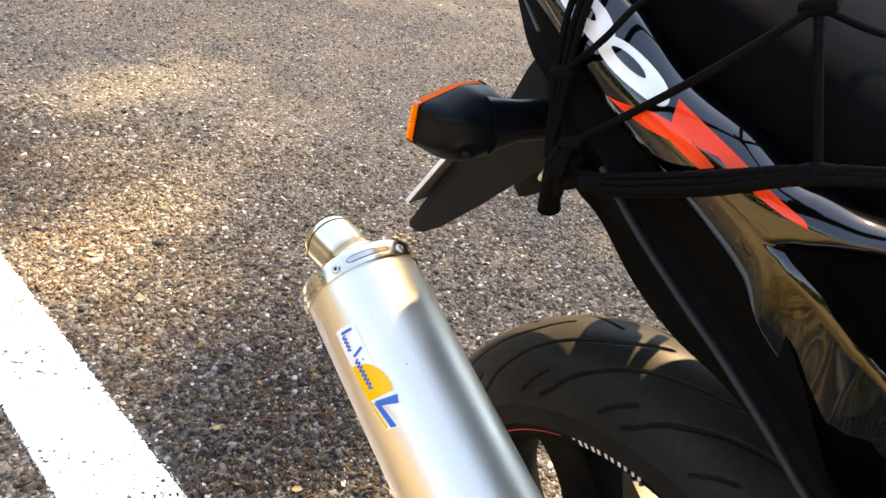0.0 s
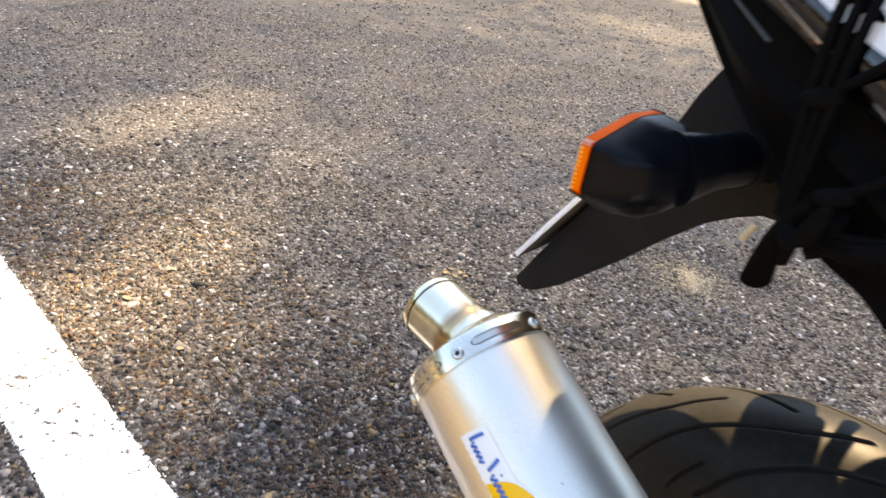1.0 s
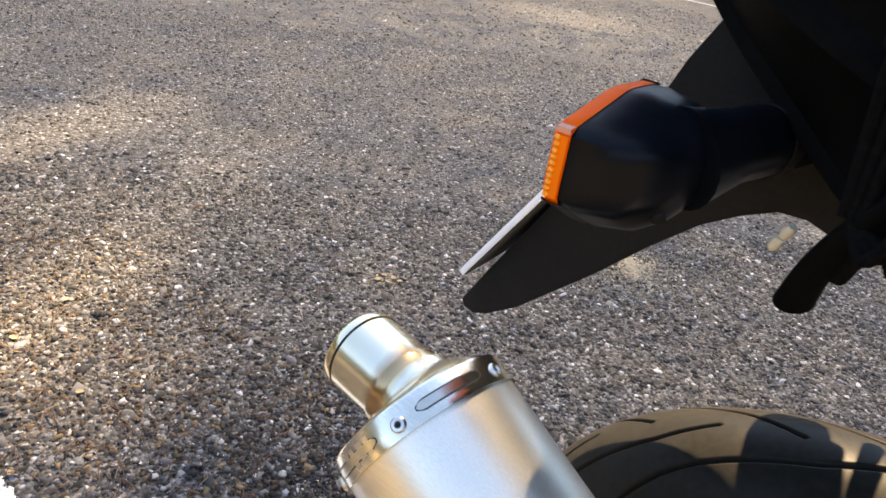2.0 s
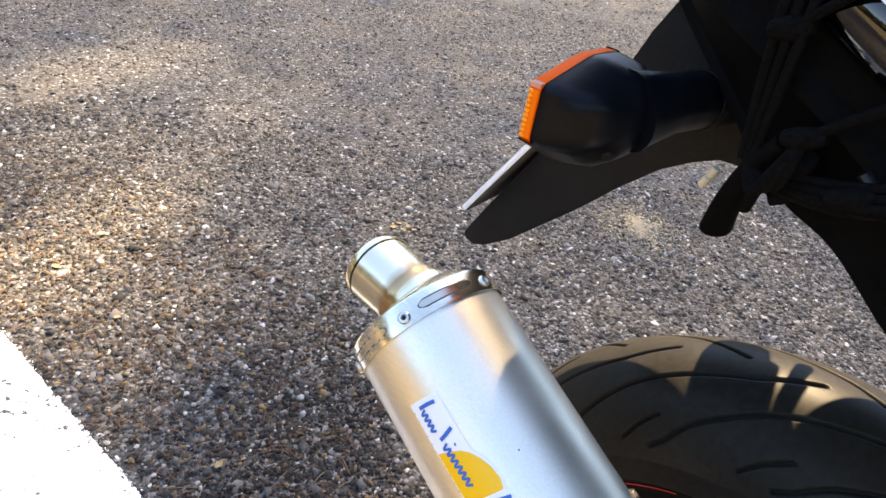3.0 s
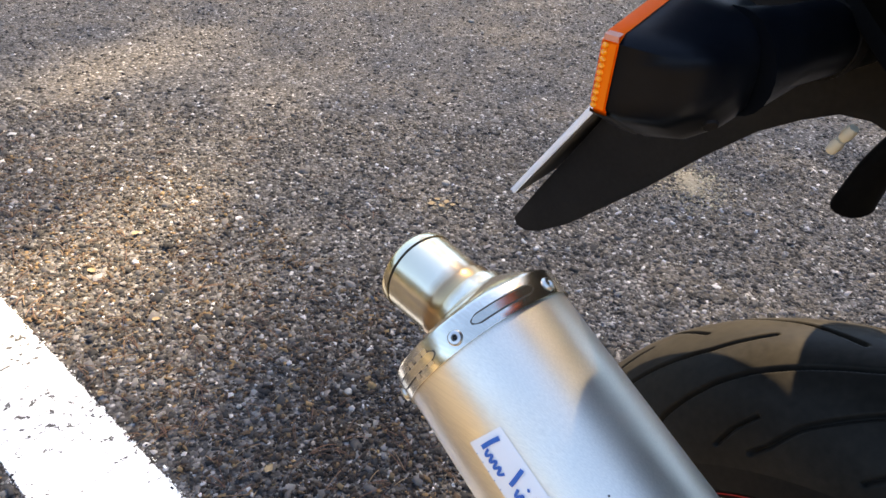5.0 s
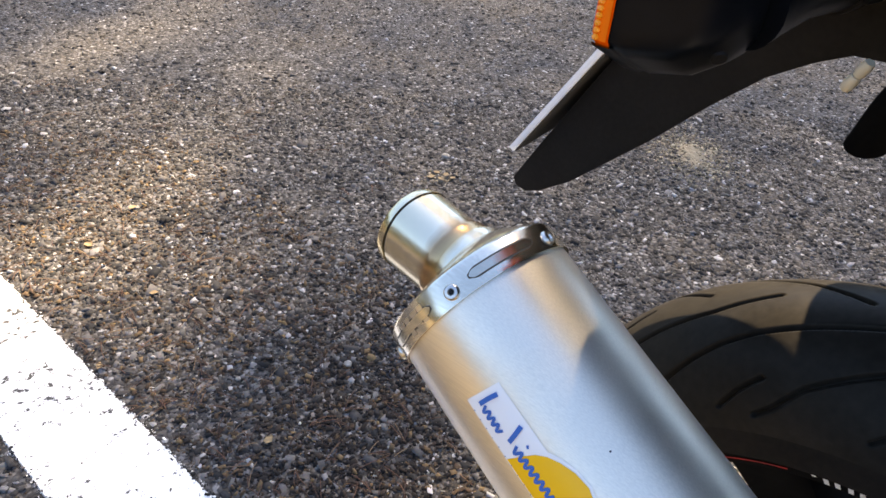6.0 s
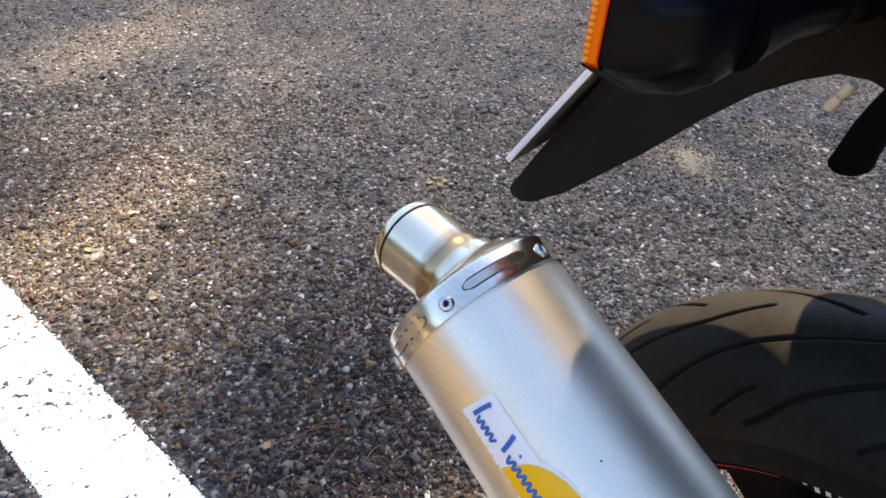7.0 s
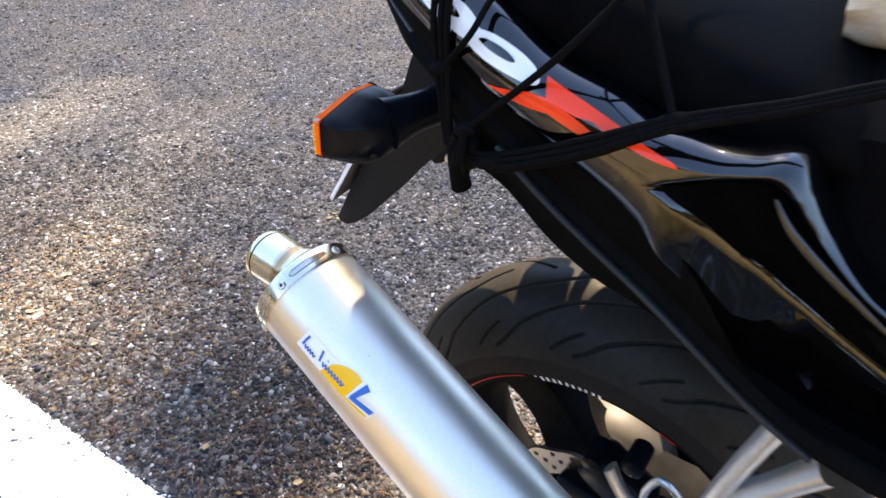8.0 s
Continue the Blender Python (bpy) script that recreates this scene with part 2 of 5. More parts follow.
RIM_RED = material("red rim print", (0.50, 0.02, 0.015), 0.4)
ALLOY = brushed_material("cast aluminium", (0.60, 0.61, 0.61), 0.40, (20, 20, 20), 0.15)
CREAM = material("cream cord end", (0.72, 0.63, 0.45), 0.7)
UNDER_PLASTIC = speckled(material("dull black undertail plastic", rough=0.6, spec=0.025), (0.002, 0.002, 0.002), (0.004, 0.004, 0.004), 40, scale2=300, bump=0.15, bump_scale=500, distance=0.0004)
# unreflecting black that stands in for the dark reflection in the glossy scoop
SCOOP = speckled(material("scoop black for dark reflection", rough=0.65, spec=0.01), (0.0012, 0.0012, 0.0013), (0.0022, 0.0022, 0.0022), 60, bump=0.1, bump_scale=300, distance=0.0004)
# lighter than the undertail to carry the grey sheen along its crease
RAIL = speckled(material("satin rail plastic lightened for sheen", rough=0.42, spec=0.28), (0.006, 0.0058, 0.0056), (0.011, 0.0105, 0.010), 40, scale2=300, bump=0.15, bump_scale=500, distance=0.0004)
CANVAS = speckled(material("beige canvas", rough=0.9), (0.58, 0.50, 0.37), (0.74, 0.66, 0.51), 30, scale2=300, bump=0.5, bump_scale=400, distance=0.001)
BARK = speckled(material("tree bark", rough=0.9), (0.06, 0.045, 0.03), (0.16, 0.12, 0.085), 12, bump=0.8, distance=0.01)
FOLIAGE = island_material("tree leaves", ((0.0, (0.03, 0.055, 0.015)), (0.6, (0.07, 0.11, 0.025)), (1.0, (0.16, 0.15, 0.04))), 0.6)

# lighter than the tree's leaves, with sunlight put into the colour for reflections
WOODS = island_material("woods leaves lightened for reflections", ((0.0, (0.05, 0.065, 0.02)), (0.5, (0.15, 0.14, 0.045)), (1.0, (0.36, 0.27, 0.11))), 0.6)


# ---- mesh helpers ----
def mesh_of(name, verts, faces, smooth=True):
    me = bpy.data.meshes.new(name)
    me.from_pydata([tuple(map(float, v)) for v in verts], [], faces)
    me.validate()
    me.update()
    if smooth:
        me.polygons.foreach_set("use_smooth", [True] * len(me.polygons))
    return me


def part(name, me, mat, parent=None, label=""):
    """One mesh object under a thing or a part."""
    if isinstance(me, bmesh.types.BMesh):
        bm, me = me, bpy.data.meshes.new(name)
        bmesh.ops.recalc_face_normals(bm, faces=bm.faces)
        bm.to_mesh(me)
        bm.free()
    me.materials.append(mat)
    ob = new(name, me)
    ob.parent = parent
    return tagged(ob, label)


def smoothed(me, angle=40):
    me.polygons.foreach_set("use_smooth", [True] * len(me.polygons))
    me.set_sharp_from_angle(angle=radians(angle))
    return me


def to_mesh(name, bm, angle=40):
    bmesh.ops.recalc_face_normals(bm, faces=bm.faces)
    me = bpy.data.meshes.new(name)
    bm.to_mesh(me)
    bm.free()
    return smoothed(me, angle)


def spline(points, steps=6, closed=False):
    """Catmull-Rom through the points."""
    p = [np.array(q, float) for q in points]
    out, n = [], len(p)
    for i in range(n if closed else n - 1):
        a, b, c, d = (p[(i + k) % n] if closed else p[min(max(i + k, 0), n - 1)] for k in (-1, 0, 1, 2))
        for s in range(steps):
            t = s / steps
            out.append(0.5 * (2 * b + (c - a) * t + (2 * a - 5 * b + 4 * c - d) * t * t + (3 * b - a - 3 * c + d) * t ** 3))
    if not closed:
        out.append(p[-1])
    return out


def loft(name, rows, closed=False, caps=False, angle=40):
    """A skin over rows of equally many points."""
    k = len(rows[0])
    verts = [v for row in rows for v in row]
    faces = []
    for i in range(len(rows) - 1):
        for j in range(k if closed else k - 1):
            a, b = i * k + j, i * k + (j + 1) % k
            faces.append((a, b, b + k, a + k))
    if caps:
        faces.append(tuple(range(k - 1, -1, -1)))
        faces.append(tuple(range((len(rows) - 1) * k, len(rows) * k)))
    bm = bmesh.new()
    vs = [bm.verts.new(tuple(map(float, v))) for v in verts]
    for f in faces:
        bm.faces.new([vs[i] for i in f])
    return to_mesh(name, bm, angle)


def basis(d):
    d = np.array(d, float) / np.linalg.norm(d)
    u1 = np.array([0, 0, 1.0]) - d[2] * d
    u1 /= np.linalg.norm(u1)
    return d, u1, np.cross(d, u1)


def revolve(name, profile, origin, d, n=64, caps=False, angle=35):
    """profile: (way along the axis, radius)."""
    d, u1, u2 = basis(d)
    rows = []
    for s, r in profile:
        rows.append([np.array(origin) + s * d + r * (math.cos(a) * u1 + math.sin(a) * u2) for a in np.linspace(0, 2 * math.pi, n, endpoint=False)])
    return loft(name, rows, True, caps, angle)


def tube(name, points, radius, n=10, steps=6, caps=True, flat=1.0):
    pts = spline(points, steps) if len(points) > 2 else [np.array(p, float) for p in points]
    rows = []
    prev = None
    for i, p in enumerate(pts):
        d = pts[min(i + 1, len(pts) - 1)] - pts[max(i - 1, 0)]
        d = d / np.linalg.norm(d)
        if prev is None:
            ref = np.array([0, 0, 1.0]) if abs(d[2]) < 0.9 else np.array([1.0, 0, 0])
            prev = np.cross(d, ref)
        u1 = prev - (prev @ d) * d
        u1 /= np.linalg.norm(u1)
        prev = u1
        u2 = np.cross(d, u1)
        r = radius(i / (len(pts) - 1)) if callable(radius) else radius
        rows.append([p + r * (math.cos(a) * u1 + flat * math.sin(a) * u2) for a in np.linspace(0, 2 * math.pi, n, endpoint=False)])
    return loft(name, rows, True, caps)


def slab(name, outline, axis_a, axis_b, origin, thick, bevel=0.001):
    """A flat outline with a thickness: outline in the plane of axis_a and axis_b."""
    a, b = np.array(axis_a, float), np.array(axis_b, float)
    c = np.cross(a, b)
    c /= np.linalg.norm(c)
    bm = bmesh.new()
    low = [bm.verts.new(tuple(np.array(origin) + x * a + y * b - c * thick / 2)) for x, y in outline]
    high = [bm.verts.new(tuple(np.array(origin) + x * a + y * b + c * thick / 2)) for x, y in outline]
    bm.faces.new(low[::-1])
    bm.faces.new(high)
    n = len(outline)
    for i in range(n):
        bm.faces.new((low[i], low[(i + 1) % n], high[(i + 1) % n], high[i]))
    if bevel:
        bmesh.ops.recalc_face_normals(bm, faces=bm.faces)
        edges = [e for e in bm.edges if e.calc_face_angle(0) > 0.6]
        bmesh.ops.bevel(bm, geom=edges, offset=bevel, segments=2, affect="EDGES", profile=0.5)
    return to_mesh(name, bm)


def box(name, size, bevel=0.003, segments=2, m=None):
    bm = bmesh.new()
    bmesh.ops.create_cube(bm, size=1.0)
    for v in bm.verts:
        v.co = Vector((v.co.x * size[0], v.co.y * size[1], v.co.z * size[2]))
    bmesh.ops.bevel(bm, geom=list(bm.edges), offset=bevel, segments=segments, affect="EDGES", profile=0.5)
    if m is not None:
        bmesh.ops.transform(bm, matrix=m, verts=bm.verts)
    return to_mesh(name, bm)


# ---- ground ----
ground = part("ground", mesh_of("ground", [(-400, -400, 0), (400, -400, 0), (400, 400, 0), (-400, 400, 0)], [(0, 1, 2, 3)], False), ASPHALT)
tagged(ground, "coarse worn grey asphalt of a parking place", "asphalt", kind="structure")

LINE_WAY, LINE_SIDE = np.array([0.745, -0.667]), np.array([0.667, 0.745])


def painted_line(name, start, end, width, ragged=0.0042, step=0.0016, mat=LINE):
    """A thick coat of road paint with crumbled edges."""
    a, b = np.array(start), np.array(end)
    way = (b - a) / np.linalg.norm(b - a)
    side = np.array([-way[1], way[0]])
    n = int(np.linalg.norm(b - a) / step)
    rows = []
    for i in range(n + 1):
        p = a + (b - a) * i / n
        e1 = ragged * (0.3 * noise.noise((p[0] * 70, p[1] * 70, 1)) + 0.35 * noise.noise((p[0] * 260, p[1] * 260, 4)) + 0.75 * noise.noise((p[0] * 610, p[1] * 610, 4)))
        e2 = ragged * (0.3 * noise.noise((p[0] * 70, p[1] * 70, 9)) + 0.35 * noise.noise((p[0] * 260, p[1] * 260, 7)) + 0.75 * noise.noise((p[0] * 610, p[1] * 610, 7)))
        l, r = p + side * (width / 2 + e1), p - side * (width / 2 + e2)
        rows.append([(*l, -0.001), (*(l - side * 0.0015), 0.0030), (*(r + side * 0.0015), 0.0030), (*r, -0.001)])
    return part(name, loft(name, rows, angle=30), mat)


mid = LINE_SIDE * 0.332
line_1 = painted_line("painted_line_1", mid - LINE_WAY * 4.5, mid + LINE_WAY * 1.6, 0.166)
tagged(line_1, "thick white road line with crumbled edges and dark pits", "road line", kind="structure")
line_2 = painted_line("painted_line_2", (3.9, 15.5), (7.5, 9.1), 0.24, 0.012, 0.02, SHADED_LINE)
tagged(line_2, "worn whitish parking line on the asphalt, greyed for shade", "road line", kind="structure")
verge_edge = LINE_SIDE * -0.10
corners = [verge_edge - LINE_WAY * 0.25, verge_edge + LINE_WAY * 12, verge_edge + LINE_WAY * 14 - LINE_SIDE * 11, verge_edge - LINE_WAY * 9 - LINE_SIDE * 11]
verge = part("verge", mesh_of("verge", [(*c, 0.005) for c in corners], [(3, 2, 1, 0)], False), LITTER)
tagged(verge, "dry verge covered with brown leaf litter", "verge", kind="structure")


def dry_grass(name, count, seed):
    """Bleached grass blades lying about on the verge."""
    rng = random.Random(seed)
    verts, faces = [], []
    for _ in range(count):
        q = LINE_SIDE * (-0.16 - abs(rng.gauss(0, 0.6))) + LINE_WAY * rng.gauss(0.8, 0.7)
        a, l, w = rng.uniform(0, 6.283), rng.uniform(0.10, 0.32), rng.uniform(0.0018, 0.0045)
        rise, z = rng.uniform(0.0, 0.25) * l, rng.uniform(0.006, 0.02)
        first = len(verts)
        for i in range(4):
            t = i / 3
            c = a + 0.6 * t * math.sin(a * 7)
            px, py = q[0] + l * t * math.cos(c), q[1] + l * t * math.sin(c)
            k = w * (1 - 0.7 * t)
            verts += [(px - math.sin(c) * k, py + math.cos(c) * k, z + rise * math.sin(t * 2.4)), (px + math.sin(c) * k, py - math.cos(c) * k, z + rise * math.sin(t * 2.4))]
        for i in range(3):
            o = first + 2 * i
            faces.append((o, o + 1, o + 3, o + 2))
    return part(name, mesh_of(name, verts, faces), STRAW)


tagged(dry_grass("dry_grass", 3000, 14), "bleached golden dry grass lying on the verge", "grass", kind="stuff")


def chippings(name, count, region, size, lift, mat, seed):
    """Loose and half-sunk stones, as one mesh."""
    rng = np.random.default_rng(seed)
    x0, x1, y0, y1, keep = region
    xy = rng.uniform((x0, y0), (x1, y1), (count, 2))
    xy = xy[keep(xy[:, 0], xy[:, 1])]
    n = len(xy)
    cube = np.array([(-1, -1, -1), (1, -1, -1), (1, 1, -1), (-1, 1, -1), (-0.7, -0.7, 1), (0.7, -0.7, 1), (0.7, 0.7, 1), (-0.7, 0.7, 1)], float)
    quads = np.array([(4, 5, 6, 7), (0, 1, 5, 4), (1, 2, 6, 5), (2, 3, 7, 6), (3, 0, 4, 7)])
    s = size[0] * (size[1] / size[0]) ** (rng.random(n) ** 2.2)
    v = cube[None] * (1 + 0.95 * (rng.random((n, 8, 3)) - 0.5))
    v = v * (s / 2)[:, None, None] * np.stack([rng.uniform(0.8, 1.6, n), rng.uniform(0.45, 1.0, n), rng.uniform(0.18, 0.5, n)], 1)[:, None]
    tip = rng.uniform(-0.5, 0.5, (n, 2))
    v[:, :, 2] += v[:, :, 0] * tip[:, :1] + v[:, :, 1] * tip[:, 1:]
    a = rng.uniform(0, 6.283, n)
    c, d = np.cos(a)[:, None], np.sin(a)[:, None]
    x, y = v[:, :, 0] * c - v[:, :, 1] * d, v[:, :, 0] * d + v[:, :, 1] * c
    v[:, :, 0], v[:, :, 1] = x + xy[:, :1], y + xy[:, 1:]
    v[:, :, 2] += (s * lift * rng.uniform(0.2, 1.0, n))[:, None]
    faces = (quads[None] + (np.arange(n) * 8)[:, None, None]).reshape(-1, 4)
    me = bpy.data.meshes.new(name)
    me.vertices.add(n * 8)
    me.vertices.foreach_set("co", v.ravel())
    me.loops.add(faces.size)
    me.loops.foreach_set("vertex_index", faces.ravel())
    me.polygons.add(len(faces))
    me.polygons.foreach_set("loop_start", np.arange(len(faces)) * 4)
    me.polygons.foreach_set("loop_total", np.full(len(faces), 4))
    me.update()
    me.validate()
    ob = part(name, me, mat)
    return ob


def off_line(x, y):
    s = x * LINE_SIDE[0] + y * LINE_SIDE[1]
    return (s < 0.240) | (s > 0.425)


near = chippings("asphalt_chippings", 82000, (-1.5, 1.9, 0.55, 2.4, off_line), (0.0045, 0.015), 0.11, STONE, 3)
tagged(near, "dark grey and pale stone chippings set in the asphalt", "chippings", kind="stuff")
far = chippings("asphalt_chippings", 38000, (-2.6, 2.8, 2.4, 5.5, off_line), (0.006, 0.017), 0.09, STONE, 4)
distant = chippings("asphalt_chippings", 9000, (-4.0, 4.6, 5.5, 11.0, off_line), (0.012, 0.028), 0.10, STONE, 5)
tagged(distant, "dark grey and pale stone chippings set in the asphalt", "chippings", kind="stuff")
tagged(far, "dark grey and pale stone chippings set in the asphalt", "chippings", kind="stuff")


FLECK = island_material("pale flecks of stone", ((0.0, (0.13, 0.118, 0.10)), (0.7, (0.26, 0.24, 0.20)), (1.0, (0.66, 0.63, 0.58))), 0.6)
flecks = chippings("stone_flecks", 17000, (-1.5, 1.9, 0.55, 2.4, off_line), (0.0016, 0.0055), 1.0, FLECK, 31)
tagged(flecks, "tiny pale flecks of stone in the asphalt", "flecks", kind="stuff")


def by_line(x, y):
    s = x * LINE_SIDE[0] + y * LINE_SIDE[1]
    return (s > 0.425) & (s < 1.0)


def behind_line(x, y):
    s = x * LINE_SIDE[0] + y * LINE_SIDE[1]
    return (s < 0.245) & (s > 0.0)


big = chippings("loose_stones", 1500, (-1.5, 1.0, 0.6, 2.6, off_line), (0.010, 0.023), 0.14, STONE, 6)
tagged(big, "larger loose grey stones on the asphalt", "stones", kind="stuff")
def line_edges(x, y):
    s = x * LINE_SIDE[0] + y * LINE_SIDE[1]
    chance = (np.sin(x * 6173.1 + y * 2741.9) * 43758.5453) % 1
    return (s > 0.235) & (s < 0.428) & (chance < np.exp(-((np.minimum(abs(s - 0.249), abs(s - 0.415))) / 0.0045) ** 2))


grit = chippings("line_grit", 420000, (-1.5, 0.9, -0.3, 1.9, line_edges), (0.0018, 0.0055), 0.9, STONE, 9)
tagged(grit, "dark grit trodden into the edges of the white line", "grit", kind="stuff")
paint_crumbs = chippings("paint_crumbs", 150000, (-1.5, 0.9, -0.3, 1.9, line_edges), (0.0015, 0.0050), 0.8, LINE, 19)
tagged(paint_crumbs, "white crumbs broken from the edges of the line", "paint crumbs", kind="stuff")
CRUMB = island_material("brown crumbs", ((0.0, (0.035, 0.022, 0.014)), (0.6, (0.10, 0.060, 0.030)), (1.0, (0.26, 0.17, 0.08))), 0.8)
for seed, area, count in ((11, by_line, 25000), (12, behind_line, 5000)):
    crumbs = chippings("litter_crumbs", count, (-1.5, 0.8, 0.3, 2.0, area), (0.0028, 0.0105), 0.7, CRUMB, seed)
    tagged(crumbs, "brown crumbs of bark and leaf on the asphalt", "litter", kind="stuff")


def needles(name, count, seed):
    """Dry pine needles, thin bent strips, many in pairs."""
    rng = random.Random(seed)
    verts, faces = [], []
    for _ in range(count):
        while True:
            x, y = rng.uniform(-1.3, 0.7), rng.uniform(0.6, 2.4)
            s = x * LINE_SIDE[0] + y * LINE_SIDE[1]
            if 0.42 < s < 0.42 + abs(rng.gauss(0, 0.42)) + 0.05:
                break
        a = rng.uniform(0, 6.283)
        for k in range(rng.choice((1, 1, 2, 2, 4))):
            b = a + k * rng.uniform(0.1, 0.5)
            l, w, bend = rng.uniform(0.018, 0.055), rng.uniform(0.0005, 0.0010), rng.gauss(0, 0.16)
            z = rng.uniform(0.003, 0.008)
            first = len(verts)
            for i in range(5):
                t = i / 4
                c = b + bend * t
                px, py = x + l * t * math.cos(c), y + l * t * math.sin(c)
                qx, qy = -math.sin(c) * w, math.cos(c) * w
                pz = z + 0.004 * math.sin(t * 3)
                verts += [(px + qx, py + qy, pz), (px, py, pz + w), (px - qx, py - qy, pz)]
            for i in range(4):
                o = first + 3 * i
                faces += [(o, o + 1, o + 4, o + 3), (o + 1, o + 2, o + 5, o + 4)]
    return part(name, mesh_of(name, verts, faces), NEEDLE)


tagged(needles("pine_needles", 620, 8), "reddish-brown dry pine needles strewn on the asphalt", "needles", kind="stuff")


def dry_leaf(x, y, size, turn, label):
    verts, faces = [], []
    for i in range(7):
        t = i / 6
        w = size * 0.36 * math.sin(math.pi * min(t * 1.05 + 0.03, 1)) ** 0.8
        z = 0.006 + 0.25 * size * (t - 0.5) ** 2
        for j in (-1, 0, 1):
            verts.append((size * (t - 0.5), j * w * (1 + 0.2 * math.sin(9 * t + j)), z + (0.18 * size * w / size * 2 if j else 0)))
    for i in range(6):
        for j in (0, 1):
            o = 3 * i + j
            faces.append((o, o + 1, o + 4, o + 3))
    me = mesh_of("dry_leaf", verts, faces)
    ob = part("dry_leaf", me, LEAF_DRY)
    ob.matrix_world = pose(x, y, 0, 0, 0, turn)
    return tagged(ob, label, "leaf", "leaves on the asphalt")


for x, y, size, turn in ((-0.253, 0.946, 0.020, 70), (-0.555, 1.304, 0.017, 20), (-0.581, 1.095, 0.017, 100), (-0.75, 1.46, 0.022, 150), (-0.71, 1.62, 0.020, 40), (-0.07, 0.83, 0.02, 10), (0.005, 1.840, 0.024, 30), (0.030, 1.832, 0.020, 120), (0.045, 1.855, 0.022, 75), (0.018, 1.866, 0.018, 160), (0.062, 1.838, 0.017, 10)):
    dry_leaf(x, y, size, turn, "small curled yellow-brown dry leaf on the asphalt")


def pebble(x, y, size, seed):
    rng = random.Random(seed)
    bm = bmesh.new()
    bmesh.ops.create_icosphere(bm, subdivisions=2, radius=size / 2)
    for v in bm.verts:
        v.co *= 1 + 0.25 * noise.noise(v.co * (3 / size) + Vector((seed, 0, 0)))
        v.co.z *= 0.6
    me = to_mesh("pebble", bm, 60)
    ob = part("pebble", me, PEBBLE)
    ob.matrix_world = pose(x, y, size * 0.22, 0, 0, rng.uniform(0, 360))
    return tagged(ob, "pale grey pebble lying on the asphalt", "pebble", "loose pebbles")


for i, (x, y, size) in enumerate(((0.045, 1.965, 0.024), (-0.145, 1.125, 0.016), (0.019, 2.19, 0.020), (0.19, 3.72, 0.03), (-0.423, 1.165, 0.010), (-0.334, 1.08, 0.010))):
    pebble(x, y, size, i + 1)


def dirt_patch(x, y, radius, seed):
    rng = random.Random(seed)
    rows = [[(x, y, 0.0050)] * 40]
    for k in (0.35, 0.7, 1.0):
        rows.append([(x + radius * k * math.cos(a) * (1 + 0.5 * noise.noise((math.cos(a) * 4, math.sin(a) * 4, seed))), y + 1.5 * radius * k * math.sin(a) * (1 + 0.5 * noise.noise((math.cos(a) * 4, math.sin(a) * 4, seed + 3))), 0.0050 - 0.0056 * k ** 3) for a in np.linspace(0, 2 * math.pi, 40, endpoint=False)])
    return part("dried_dirt", loft("dried_dirt", rows, True), PALE_DIRT)


tagged(dirt_patch(0.79, 2.06, 0.060, 5), "pale patch of dried dirt on the asphalt", "dirt", kind="stuff")


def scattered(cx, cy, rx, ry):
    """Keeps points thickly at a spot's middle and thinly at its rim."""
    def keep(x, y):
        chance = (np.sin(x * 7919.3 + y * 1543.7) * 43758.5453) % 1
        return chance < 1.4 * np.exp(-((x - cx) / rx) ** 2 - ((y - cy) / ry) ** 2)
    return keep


DUST = island_material("pale dust crumbs", ((0.0, (0.12, 0.10, 0.07)), (0.6, (0.30, 0.25, 0.175)), (1.0, (0.55, 0.48, 0.35))), 0.9)
for cx, cy, rx, ry, count, seed in ((0.79, 2.06, 0.078, 0.115, 11000, 15), (0.022, 1.848, 0.030, 0.024, 500, 16)):
    spot = chippings("dust_crumbs", count, (cx - 2.2 * rx, cx + 2.2 * rx, cy - 2.2 * ry, cy + 2.2 * ry, scattered(cx, cy, rx, ry)), (0.003, 0.010), 0.5, DUST, seed)
    tagged(spot, "pale dry crumbs gathered in a spot on the asphalt", "dirt", kind="stuff")

CRUMB = island_material("dark brown crumb grains", ((0.0, (0.010, 0.008, 0.007)), (0.6, (0.024, 0.018, 0.015)), (1.0, (0.055, 0.038, 0.026))), 0.9)
# dark brown grains, thickest in the middle of the spot
spot = chippings("dark_crumbs", 19000, (-0.42, 0.25, 0.45, 1.55, scattered(-0.11, 0.93, 0.145, 0.30)), (0.003, 0.011), 0.55, CRUMB, 21)
tagged(spot, "dark brown crumbs strewn on the asphalt beside the white line", "crumbs", kind="stuff")

# ---- motorcycle ----
# Right-handed frame of the machine: x ahead, y to its left, z up, from the hub of the rear wheel.
HUB_HEIGHT = 0.316
bike = new("motorcycle")
BIKE = Matrix(((0.72518, 0.68546, -0.06527, 0.40777), (-0.68856, 0.72192, -0.06874, 0.56509), (0, 0.09479, 0.99550, 0.0004), (0, 0, 0, 1)))
bike.matrix_world = BIKE
tagged(bike, "black sports motorcycle with red decals parked on the asphalt", "motorcycle")


def bike_part(name, me, mat, label=""):
    ob = part(name, me, mat, bike, label)
    ob.location = (0, 0, HUB_HEIGHT)
    return ob


def ring_point(th, r, y):
    """th: degrees back from the top of the wheel."""
    a = radians(th)
    return np.array([-r * math.sin(a), y, r * math.cos(a)])


